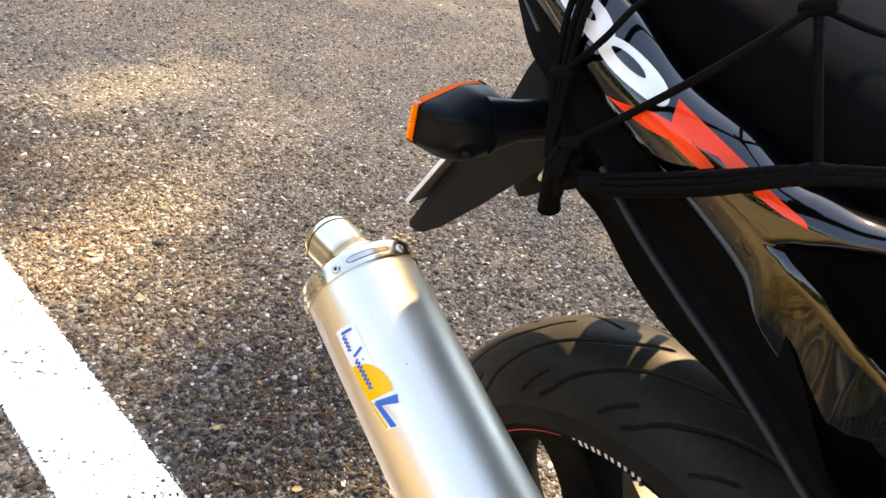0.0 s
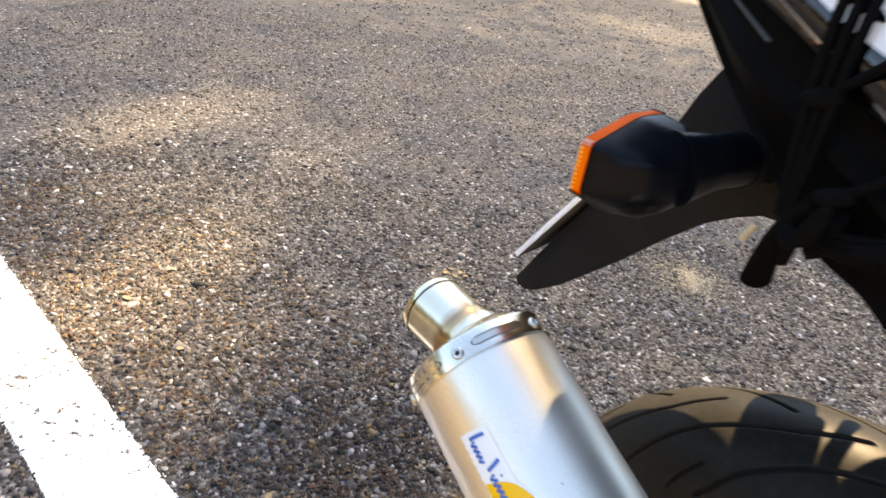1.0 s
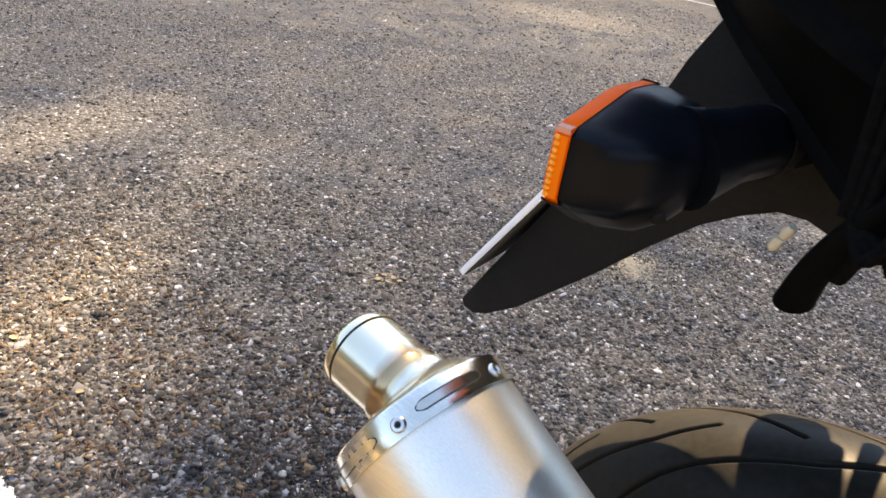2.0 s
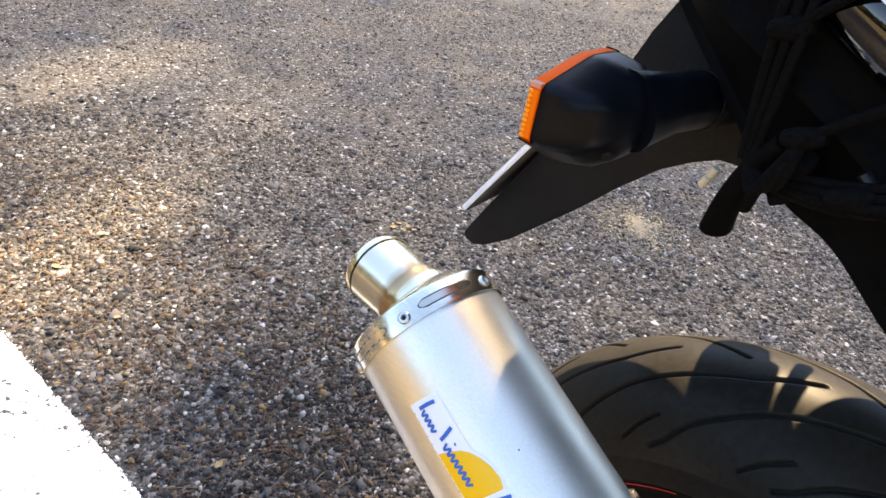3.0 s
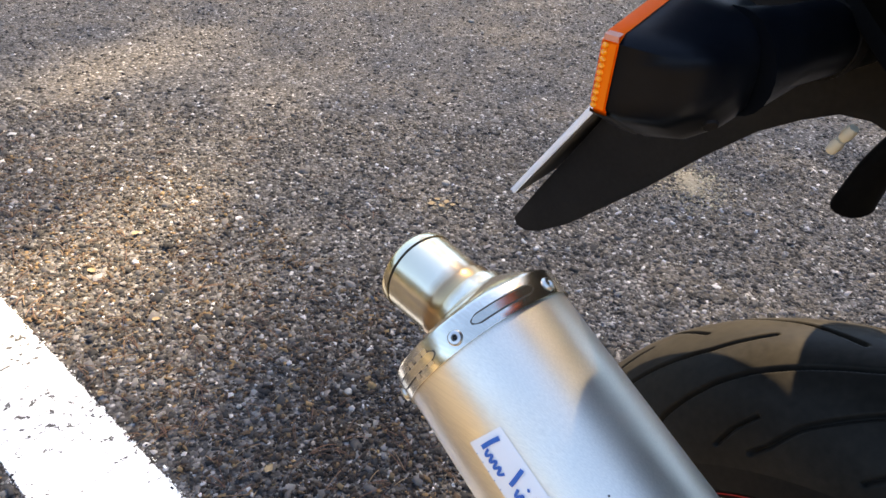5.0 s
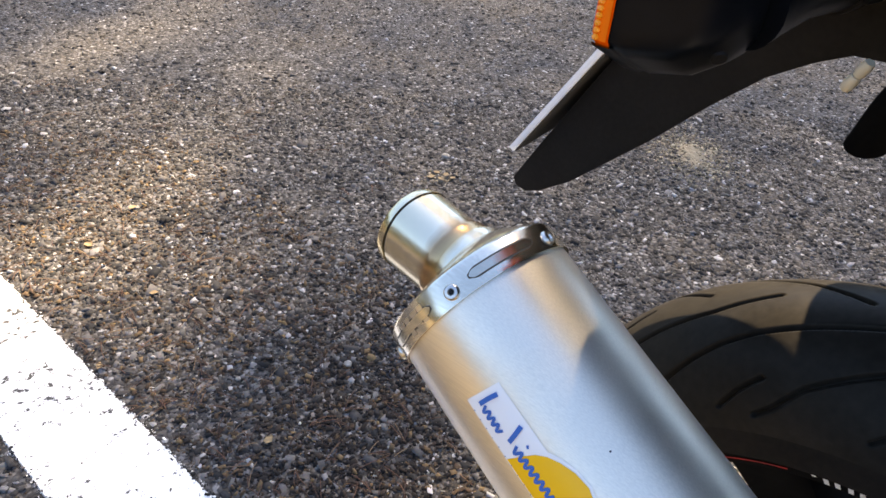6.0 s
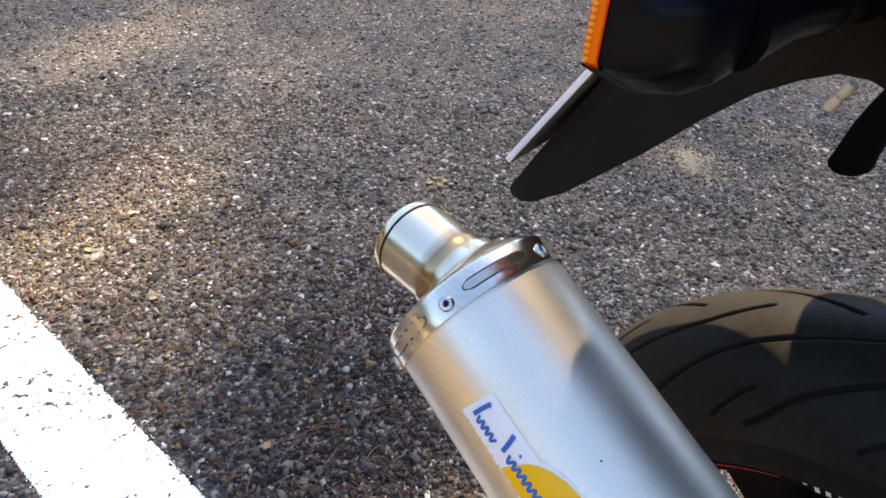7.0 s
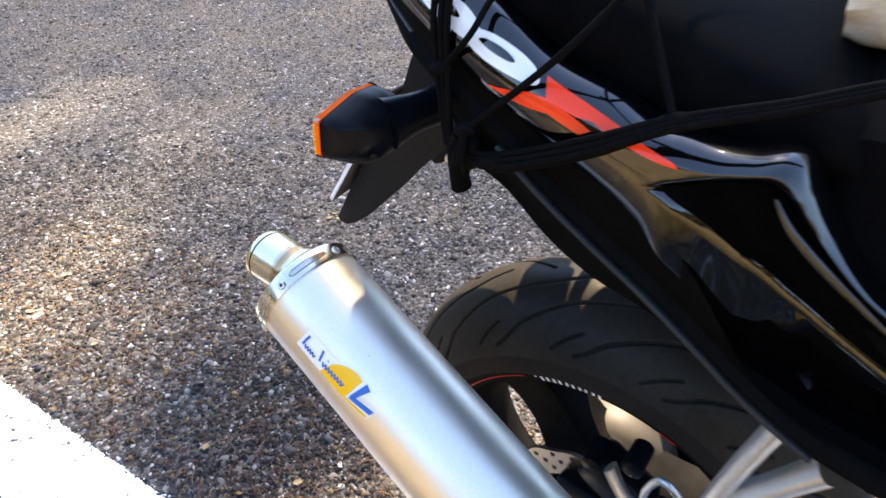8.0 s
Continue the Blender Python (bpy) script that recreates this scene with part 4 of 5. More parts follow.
def indicator():
    """Turn signal on a short stalk: orange lens to the rear, black housing ahead of it."""
    corners = [(-0.2375, 0.5335), (-0.2340, 0.5640), (-0.1900, 0.5718), (-0.1620, 0.5690), (-0.1525, 0.5500), (-0.1570, 0.5250), (-0.1760, 0.5125), (-0.2080, 0.5140)]
    face = [np.array(a) + (np.array(b) - np.array(a)) * f for a, b in zip(corners, corners[1:] + corners[:1]) for f in (0.08, 0.3, 0.5, 0.7, 0.92)]

    def ring(x, k, cy=-0.187, cz=0.5420, round_off=0.0):
        row = []
        for p in face:
            y, z = p[0] - cy, p[1] - cz
            a = math.hypot(y, z)
            f = (1 - round_off) * k + round_off * k * 0.036 / a
            row.append((x, cy + y * f, cz + z * f))
        return row
    rows = [ring(-0.2070, 1.0), ring(-0.2000, 1.005), ring(-0.1850, 0.90, -0.1840, 0.5440), ring(-0.1750, 0.72, -0.1810, 0.5460, 0.15), ring(-0.1690, 0.48, -0.1780, 0.5475, 0.5), ring(-0.1660, 0.02, -0.1760, 0.5480, 1.0)]
    body = bike_part("indicator", loft("indicator", rows, True, False, 36), SATIN, "black rear turn signal with an orange lens")
    lens_rows = [ring(-0.2066, 1.012), ring(-0.2130, 1.008), ring(-0.2160, 0.94), ring(-0.2175, 0.02)]
    lens = part("lens", loft("lens", lens_rows, True, False, 35), ORANGE, body, "orange plastic lens")
    for k in range(10):
        y, z = np.array(corners[0]) + (np.array(corners[1]) - np.array(corners[0])) * (0.10 + 0.085 * k)
        part("lens_rib", revolve("lens_rib", [(-0.0014, 0.0003), (-0.0007, 0.0012), (0.0007, 0.0012), (0.0014, 0.0003)], (-0.2118, -0.187 + (y + 0.187) * 1.030, 0.542 + (z - 0.542) * 1.030), (1, 0, 0), 8, True), RIB, lens)
    guard_way = [np.array(corners[0]) * 0.97 + np.array(corners[7]) * 0.03] + [np.array(corners[k]) for k in (7, 6, 5, 4, 3)]
    guard = [[(x, -0.187 + (p[0] + 0.187) * k, 0.542 + (p[1] - 0.542) * k) for p in guard_way] for x, k in ((-0.2150, 0.98), (-0.2138, 1.022), (-0.2060, 1.022), (-0.2050, 1.0))]
    part("lens_guard", loft("lens_guard", guard), SATIN, body, "black lip under the lens")
    pane = [[(x, -0.187 + (y + 0.187) * 1.024, 0.542 + (z - 0.542) * 1.024) for y, z in [np.array(corners[0]) * (1 - f) + np.array(corners[1]) * f for f in (0.06, 0.3, 0.5, 0.7, 0.90)]] for x in (-0.2128, -0.2072)]
    part("lens_pane", loft("lens_pane", pane), AMBER, lens, "amber side pane of the lens")
    chip = [[(x, -0.187 + (y + 0.187) * k, 0.542 + (z - 0.542) * k) for k, (y, z) in ((1.018, np.array(corners[0]) * 0.07 + np.array(corners[1]) * 0.93), (1.026, corners[1]), (1.018, np.array(corners[1]) * 0.93 + np.array(corners[2]) * 0.07))] for x in (-0.2132, -0.2068)]
    part("corner_chip", loft("corner_chip", chip), CHIP, lens, "pale corner of the lens")
    part("stalk", tube("stalk", [(-0.180, -0.184, 0.547), (-0.170, -0.160, 0.549), (-0.162, -0.128, 0.547), (-0.158, -0.088, 0.541)], lambda f: 0.0172 + 0.006 * max(0.35 - f, 0) / 0.35, 24, 5), SATIN, body)
    part("stalk_ring", tube("stalk_ring", [(-0.1635, -0.134, 0.5473), (-0.1620, -0.127, 0.5468)], 0.0186, 24, 2), PLASTIC, body)
    part("screw", revolve("screw", [(0, 0.0001), (0, 0.003), (-0.0012, 0.0034)], (-0.1725, -0.212, 0.530), (0.6, -0.7, -0.5), 14), PLASTIC, body)
    return body


right_signal = indicator()
left_signal = copy_thing(right_signal, pose(0, 0, HUB_HEIGHT) @ Matrix.Diagonal((1, -1, 1, 1)))
left_signal.parent = bike
left_signal.matrix_basis = pose(0, 0, HUB_HEIGHT) @ Matrix.Diagonal((1, -1, 1, 1))

# tail fairing
STATIONS = [  # x; seat edge y, z; shoulder crease y, z; lower lip y, z
    (-0.282, -0.05, 0.73, -0.068, 0.712, -0.066, 0.694), (-0.25, -0.0935, 0.7205, -0.114, 0.698, -0.112, 0.676), (-0.2, -0.137, 0.708, -0.15, 0.682, -0.148, 0.657),
    (-0.15, -0.16, 0.692, -0.174, 0.662, -0.172, 0.64), (-0.08, -0.174, 0.66, -0.194, 0.632, -0.192, 0.606), (-0.03, -0.179, 0.632, -0.201, 0.615, -0.199, 0.584),
    (0.02, -0.18, 0.616, -0.204, 0.6, -0.202, 0.56), (0.05, -0.18, 0.603, -0.206, 0.592, -0.204, 0.542), (0.07, -0.181, 0.601, -0.206, 0.589, -0.2046, 0.518), (0.09, -0.182, 0.599, -0.206, 0.5885, -0.196, 0.496),
    (0.11, -0.182, 0.6005, -0.206, 0.593, -0.184, 0.470), (0.13, -0.182, 0.605, -0.206, 0.597, -0.173, 0.440), (0.140, -0.182, 0.603, -0.205, 0.590, -0.168, 0.424), (0.150, -0.182, 0.589, -0.205, 0.577, -0.164, 0.41),
    (0.165, -0.182, 0.566, -0.204, 0.559, -0.160, 0.398), (0.185, -0.182, 0.540, -0.204, 0.540, -0.158, 0.387), (0.205, -0.182, 0.522, -0.203, 0.525, -0.156, 0.376), (0.27, -0.180, 0.485, -0.202, 0.490, -0.154, 0.352), (0.36, -0.178, 0.455, -0.198, 0.458, -0.18, 0.335)]
ST = np.array(STATIONS)


def tail_point(x, v, lift=0.0):
    """v: 0 seat edge, 1 shoulder crease, 2 lower lip."""
    def row(xx):
        i = int(np.clip(np.searchsorted(ST[:, 0], xx) - 1, 0, len(ST) - 2))
        a, b, c, d = (ST[min(max(i + k, 0), len(ST) - 1)] for k in (-1, 0, 1, 2))
        t = (xx - b[0]) / (c[0] - b[0])
        m1 = (c - a) / max(c[0] - a[0], 1e-6) * (c[0] - b[0])
        m2 = (d - b) / max(d[0] - b[0], 1e-6) * (c[0] - b[0])
        return (2 * t ** 3 - 3 * t * t + 1) * b + (t ** 3 - 2 * t * t + t) * m1 + (-2 * t ** 3 + 3 * t * t) * c + (t ** 3 - t * t) * m2

    def at(xx, vv):
        s = row(xx)
        A, Bc, Cc = s[1:3], s[3:5], s[5:7]
        top = A * 0.5 + Bc * 0.5 + np.array([-0.002, 0.003])
        tuck = float(np.clip((xx - 0.075) / 0.05, 0, 1))
        side = Bc * (0.5 + 0.12 * tuck) + Cc * (0.5 - 0.12 * tuck) + np.array([-0.004 + 0.013 * tuck, 0.0])
        if vv <= 1:
            p, q, r = A, top, Bc
            t = vv
        else:
            p, q, r = Bc, side, Cc
            t = vv - 1
        m = (2 * q - 0.5 * (p + r))
        yz = (1 - t) ** 2 * p + 2 * t * (1 - t) * m + t * t * r
        return np.array([xx, *yz])
    p = at(x, v)
    if lift:
        e = 1e-3
        dv = at(x, min(v + 0.02, 2)) - at(x, max(v - 0.02, 0))
        dx = at(x + e, v) - at(x - e, v)
        n = np.cross(dv, dx)
        n /= np.linalg.norm(n) + 1e-12
        if n[1] > 0 and v > 0.6 or n[2] < 0 and v <= 0.6:
            n = -n
        p = p + n * lift
    return p


# outline of the scoop sunk into the flank, in x and z
SCOOP_EDGE = [(0.057, 0.570), (0.066, 0.5665), (0.079, 0.5575), (0.094, 0.5455), (0.116, 0.5235), (0.147, 0.5015), (0.180, 0.482), (0.260, 0.435), (0.40, 0.40),
              (0.40, 0.440), (0.27, 0.478), (0.205, 0.514), (0.184, 0.529), (0.170, 0.543), (0.156, 0.559), (0.142, 0.577), (0.134, 0.587), (0.122, 0.591), (0.104, 0.588), (0.085, 0.582), (0.068, 0.5765)]


def inside_scoop(x, z):
    """How far a place of the flank lies inside the scoop's outline; negative outside."""
    gap, odd = 9.0, False
    for (x0, z0), (x1, z1) in zip(SCOOP_EDGE, SCOOP_EDGE[1:] + SCOOP_EDGE[:1]):
        dx, dz = x1 - x0, z1 - z0
        f = min(max(((x - x0) * dx + (z - z0) * dz) / (dx * dx + dz * dz), 0), 1)
        gap = min(gap, math.hypot(x - x0 - f * dx, z - z0 - f * dz))
        if (z0 > z) != (z1 > z) and x < x0 + (z - z0) / dz * dx:
            odd = not odd
    return gap if odd else -gap


def tail():
    vs = np.concatenate([np.linspace(0, 0.9, 8), [0.96, 1.0], np.linspace(1.02, 2.0, 56)])
    xs = np.concatenate([np.linspace(-0.282, 0.04, 46), np.linspace(0.042, 0.24, 110), np.linspace(0.25, 0.36, 12)])
    rows = []
    for x in xs:
        row = []
        for v in vs:
            p = tail_point(x, v)
            d = inside_scoop(p[0], p[2]) if x > 0.04 and v > 0.99 else -1.0
            f = min(max((d + 0.003) / 0.018, 0), 1)
            row.append(p + np.array([0, 0.015 * f * f * (3 - 2 * f), 0]))
        low, top = row[-1], row[0]
        row += [low + np.array([0, 0.0025, -0.0022]), low + np.array([0, 0.006, -0.001]), low + np.array([0, 0.007, 0.012])]
        rows.append([top + np.array([0, 0.03, -0.006])] + row)
    body = bike_part("tail_fairing", loft("tail_fairing", rows, angle=80), GLOSS, "glossy black tail fairing with white and red decals")
    # floor of the scoop, blackened for its dark reflection, a little inside its edge
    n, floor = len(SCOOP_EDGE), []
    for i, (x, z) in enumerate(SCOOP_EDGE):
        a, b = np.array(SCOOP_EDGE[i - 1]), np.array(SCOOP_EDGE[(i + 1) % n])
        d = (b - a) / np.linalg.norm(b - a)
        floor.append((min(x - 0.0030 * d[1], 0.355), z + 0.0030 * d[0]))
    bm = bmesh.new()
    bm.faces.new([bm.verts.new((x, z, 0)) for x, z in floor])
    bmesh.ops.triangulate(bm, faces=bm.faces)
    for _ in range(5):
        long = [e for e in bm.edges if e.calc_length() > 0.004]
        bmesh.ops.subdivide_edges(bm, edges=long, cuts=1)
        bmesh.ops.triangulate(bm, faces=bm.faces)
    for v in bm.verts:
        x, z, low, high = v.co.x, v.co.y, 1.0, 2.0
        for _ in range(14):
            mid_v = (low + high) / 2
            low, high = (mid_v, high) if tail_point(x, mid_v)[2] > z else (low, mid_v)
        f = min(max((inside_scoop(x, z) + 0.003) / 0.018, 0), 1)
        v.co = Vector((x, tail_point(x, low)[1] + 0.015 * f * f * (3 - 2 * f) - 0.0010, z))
    part("scoop_floor", to_mesh("scoop_floor", bm, 60), SCOOP, body, "scoop floor, coloured black for the dark reflection in it")
    left = [[(p[0], -p[1], p[2]) for p in row] for row in rows]
    part("left_panel", loft("left_panel", left, angle=32), GLOSS, body)
    part("rear_cap", loft("rear_cap", [rows[0], left[0]]), GLOSS, body)
    part("scoop_rib", tube("scoop_rib", [(0.131, -0.1985, 0.580), (0.144, -0.2005, 0.5635), (0.167, -0.2005, 0.5435), (0.196, -0.200, 0.522), (0.235, -0.199, 0.494)], lambda f: 0.0006 + 0.0034 * math.sin(math.pi * min(f * 1.05 + 0.02, 1)) ** 0.8, 16, 8), GLOSS, body, "glossy rib inside the scoop")

    def print_on(name, outline, mat, label, lift=0.0007, round_to=3):
        """A print laid on the panel; outline in (x, way down the panel)."""
        bm = bmesh.new()
        pts = spline([(*p, 0) for p in outline], round_to, True) if round_to else [(*p, 0) for p in outline]
        bm.faces.new([bm.verts.new((p[0], p[1] * 0.05, 0)) for p in pts])
        bmesh.ops.triangulate(bm, faces=bm.faces)
        for _ in range(5):
            long = [e for e in bm.edges if e.calc_length() > 0.004]
            if not long:
                break
            bmesh.ops.subdivide_edges(bm, edges=long, cuts=1)
            bmesh.ops.triangulate(bm, faces=bm.faces)
        for v in bm.verts:
            v.co = Vector(tail_point(v.co.x, v.co.y / 0.05, lift))
        return part(name, to_mesh(name, bm, 60), mat, body, label)

    OVAL = [(-0.090, 1.00), (-0.088, 0.80), (-0.079, 0.62), (-0.064, 0.50), (-0.047, 0.46), (-0.035, 0.54), (-0.029, 0.72), (-0.030, 0.88), (-0.038, 0.98), (-0.056, 1.04), (-0.076, 1.07)]
    HOLE_SHAPE = [(-0.080, 0.80), (-0.073, 0.70), (-0.062, 0.645), (-0.053, 0.66), (-0.049, 0.73), (-0.054, 0.80), (-0.064, 0.835), (-0.073, 0.84)]
    for shift in (0.0, -0.050, -0.100):
        print_on("oval_decal", [(x + shift, v) for x, v in OVAL], WHITE_DECAL, "white oval print", 0.0006)
        print_on("oval_centre", [(x + shift, v) for x, v in HOLE_SHAPE], GLOSS, "black oval centre", 0.0010)
    print_on("red_flash", [(-0.070, 1.62), (-0.050, 1.32), (-0.034, 1.08), (-0.020, 1.00), (-0.006, 1.02), (0.014, 1.10), (0.006, 1.28), (-0.006, 1.28), (-0.018, 1.26), (-0.034, 1.42), (-0.052, 1.54)], RED_DECAL, "red flash print", 0.0007, 0)
    print_on("red_flash", [(-0.025, 0.55), (-0.010, 0.60), (0.008, 0.66), (0.032, 0.74), (0.048, 0.82), (0.068, 0.94), (0.074, 1.02), (0.060, 1.03), (0.040, 1.02), (0.024, 1.02), (0.014, 0.95), (0.002, 1.02), (-0.006, 1.02), (-0.021, 1.0), (-0.012, 0.84)], RED_DECAL, "red flash print", 0.0009, 0)
    return body


tail()

# undertail: matt plastic shell between the fairing's lip and the wheel
UNDER = [(-0.245, -0.110, 0.672, -0.106, 0.652, -0.092, 0.630), (-0.205, -0.145, 0.655, -0.134, 0.628, -0.104, 0.590), (-0.160, -0.172, 0.642, -0.166, 0.608, -0.132, 0.562), (-0.100, -0.194, 0.619, -0.188, 0.585, -0.172, 0.530), (-0.060, -0.202, 0.603, -0.196, 0.565, -0.184, 0.517),
         (-0.020, -0.208, 0.586, -0.199, 0.535, -0.189, 0.488), (0.020, -0.212, 0.568, -0.200, 0.508, -0.190, 0.466), (0.060, -0.215, 0.540, -0.200, 0.482, -0.190, 0.454), (0.100, -0.214, 0.495, -0.200, 0.453, -0.190, 0.435), (0.150, -0.210, 0.425, -0.200, 0.415, -0.190, 0.400), (0.200, -0.202, 0.392, -0.198, 0.385, -0.188, 0.372), (0.300, -0.196, 0.365, -0.192, 0.355, -0.185, 0.345)]


def undertail():
    rows = []
    for k in spline(UNDER, 5):
        x, y1, z1, y2, z2, y3, z3 = k
        half = [(y1 + 0.014, z1 + 0.006), (y2 + 0.006, z2 + 0.012), (y2, z2 + 0.005), (y2 - 0.001, z2), (y2 + 0.004, z2 - 0.005), (y3 + 0.002, z3 + 0.010), (y3, z3 + 0.002), (y3 + 0.003, z3), (y3 * 0.6, z3 + 0.035), (y3 * 0.25, z3 + 0.045)]
        rows.append([(x, y, z) for y, z in half] + [(x, -y, z) for y, z in half[::-1]])
    ob = bike_part("undertail", loft("undertail", rows, angle=30), UNDER_PLASTIC, "black plastic undertail shell")
    part("rail", tube("rail", [(x, y2 - 0.003, z2) for x, _, _, y2, z2, _, _ in UNDER[4:11]], 0.0044, 12, 5, True, 0.6), RAIL, ob, "satin rail along the undertail, lightened for the sheen on its edge")
    part("trim_strip", tube("trim_strip", [(-0.205, -0.1420, 0.649), (-0.180, -0.1590, 0.640), (-0.152, -0.1745, 0.628)], lambda f: 0.0010 + 0.0008 * f, 10, 6, True, 0.5), PLATE_BACK, ob, "thin dull metal strip")
    part("tail_light", loft("tail_light", [rounded(x, 0, 0.655, (0, 1, 0), (0.3, 0, 0.95), w, h, 0.5) for x, w, h in ((-0.240, 0.092, 0.026), (-0.262, 0.07, 0.022), (-0.284, 0.03, 0.012))], True, True), RED_DECAL, ob, "red tail light lens")
    return ob


undertail()


# pillion seat and the seat ahead of it
def seat():
    rows = []
    # rear hump raised, out of view, to keep sun off the right indicator
    for x, w, z_low, z_edge, z_top in spline([(-0.285, 0.070, 0.705, 0.790, 0.815), (-0.245, 0.108, 0.695, 0.800, 0.845), (-0.190, 0.130, 0.680, 0.770, 0.800), (-0.150, 0.138, 0.665, 0.728, 0.740), (-0.100, 0.148, 0.645, 0.694, 0.704), (-0.030, 0.153, 0.612, 0.676, 0.685), (0.050, 0.154, 0.585, 0.650, 0.657), (0.120, 0.154, 0.575, 0.627, 0.633), (0.160, 0.152, 0.568, 0.608, 0.612), (0.180, 0.148, 0.562, 0.580, 0.582)], 5):
        half = [(-w + 0.012, z_low), (-w - 0.002, z_low + 0.012), (-w - 0.006, (z_low + z_edge) / 2), (-w - 0.002, z_edge - 0.006), (-w + 0.004, z_edge), (-w + 0.014, z_edge + 0.005), (-w * 0.6, (z_edge + z_top) / 2 + 0.004), (-w * 0.25, z_top)]
        rows.append([(x, y, z) for y, z in half] + [(x, -y, z) for y, z in half[::-1]])
    ob = bike_part("pillion_seat", loft("pillion_seat", rows, False, True, 45), VINYL, "black vinyl pillion seat")
    rows = []
    for x, w, z_low, z_top in spline([(0.150, 0.150, 0.50, 0.612), (0.160, 0.158, 0.46, 0.620), (0.180, 0.164, 0.44, 0.622), (0.230, 0.168, 0.42, 0.600), (0.300, 0.170, 0.41, 0.560), (0.380, 0.165, 0.40, 0.530), (0.420, 0.160, 0.40, 0.52)], 5):
        half = [(-w + 0.01, z_low), (-w - 0.003, z_low + 0.02), (-w, (z_low + z_top) / 2), (-w + 0.008, z_top - 0.015), (-w + 0.03, z_top - 0.002), (-w * 0.4, z_top + 0.004)]
        rows.append([(x, y, z) for y, z in half] + [(x, -y, z) for y, z in half[::-1]])
    bike_part("rider_seat", loft("rider_seat", rows, False, True, 45), VINYL, "black vinyl rider seat")
    return ob


seat()

# pillion footrest hanger, caliper and its hose
foot = bike_part("footrest_hanger", tube("footrest_hanger", [(0.176, -0.178, 0.385), (0.160, -0.177, 0.320), (0.142, -0.175, 0.235), (0.125, -0.172, 0.160)], lambda f: 0.0115, 16, 5, True, 0.8), ALLOY, "cast aluminium footrest hanger")
part("hanger_arm", tube("hanger_arm", [(0.216, -0.178, 0.360), (0.190, -0.177, 0.318), (0.150, -0.174, 0.250), (0.125, -0.172, 0.165)], lambda f: 0.016 - 0.004 * f, 16, 5, True, 0.7), ALLOY, foot)
part("rest_peg", tube("rest_peg", [(0.124, -0.165, 0.160), (0.120, -0.185, 0.158), (0.118, -0.250, 0.156)], 0.012, 14, 4), PLASTIC, foot)
cal = bike_part("brake_caliper", box("brake_caliper", (0.085, 0.050, 0.050), 0.012, 3, pose(0.045, -0.100, 0.118, 0, 35, 0)), SATIN, "black brake caliper on a bright bracket")
part("bracket", tube("bracket", [(0.040, -0.126, 0.168), (0.050, -0.128, 0.150), (0.066, -0.128, 0.128), (0.090, -0.126, 0.118)], lambda f: 0.010 - 0.002 * f, 14, 5, True, 0.5), ALLOY, cal, "bright bracket")
for x, z in ((0.018, 0.150), (0.062, 0.176)):
    part("bolt_boss", revolve("bolt_boss", [(-0.02, 0.012), (0.016, 0.012), (0.018, 0.009), (0.018, 0.0001)], (x, -0.108, z), (0, -1, 0), 18), SATIN, cal)
part("brake_hose", tube("brake_hose", [(0.082, -0.132, 0.140), (0.084, -0.140, 0.178), (0.096, -0.142, 0.206), (0.112, -0.142, 0.198), (0.132, -0.140, 0.170), (0.160, -0.136, 0.130)], 0.0042, 12, 8), ALLOY, cal, "braided steel hose bent in a loop")
part("swingarm", box("swingarm", (0.46, 0.030, 0.060), 0.010, 3, pose(0.20, -0.108, 0.030, 0, 8, 0)), SATIN, cal)
part("swingarm", box("swingarm", (0.50, 0.034, 0.090), 0.012, 3, pose(0.18, 0.112, -0.020, 0, 8, 0)), SATIN, cal)

# ---- load net over the seat ----
net = new("load_net")
net.matrix_world = BIKE @ pose(0, 0, HUB_HEIGHT)
tagged(net, "black elastic load net stretched over the seat, hooked under the tail", "load net")
LOW, MID_R, TOP_R, LEFT_K = (-0.088, -0.200, 0.571), (0.066, -0.206, 0.618), (0.026, -0.176, 0.6895), (-0.112, -0.192, 0.6125)


def cord(points, radius=0.0024, name="cord"):
    return part(name, tube(name, points, radius, 10, 5), CORD, net)


cord([LOW, (-0.013, -0.206, 0.642), TOP_R], 0.0026)
cord([TOP_R, (0.047, -0.194, 0.654), MID_R], 0.0025)
for k, (dy, dz) in enumerate(((0, 0), (0.002, 0.0044), (-0.002, -0.0040), (0.001, -0.0078))):
    cord([(-0.094, -0.190, 0.545 + dz * 0.7), (-0.055, -0.207 + dy, 0.5575 + dz), (0.017, -0.219 + dy, 0.594 + dz), (MID_R[0], MID_R[1] - 0.004 + dy, MID_R[2] + dz * 0.6), (0.124, -0.188 + dy, 0.633 + dz * 0.5), (0.165, -0.174 + dy, 0.647 + dz * 0.5), (0.230, -0.130 + dy, 0.658)], 0.0024)
for k, (dx, dy) in enumerate(((0, 0), (0.006, -0.002), (-0.006, 0.001))):
    cord([(-0.110 + dx * 0.5, -0.190 + dy, 0.548), (LEFT_K[0] + dx, LEFT_K[1] + dy, LEFT_K[2]), (-0.112 + dx * 1.2, -0.188 + dy, 0.662), (-0.110 + dx, -0.160, 0.712), (-0.08, -0.08, 0.722)], 0.0026)
for k in range(3):
    cord([(-0.110, -0.190, 0.548), (-0.101 + 0.004 * k, -0.200, 0.538 + 0.003 * k), (-0.094 + 0.003 * k, -0.204, 0.553 + 0.002 * k), LOW], 0.0026)
cord([LEFT_K, (-0.081, -0.201, 0.645), (-0.072, -0.182, 0.669), (-0.055, -0.150, 0.692), (-0.02, -0.05, 0.700)])
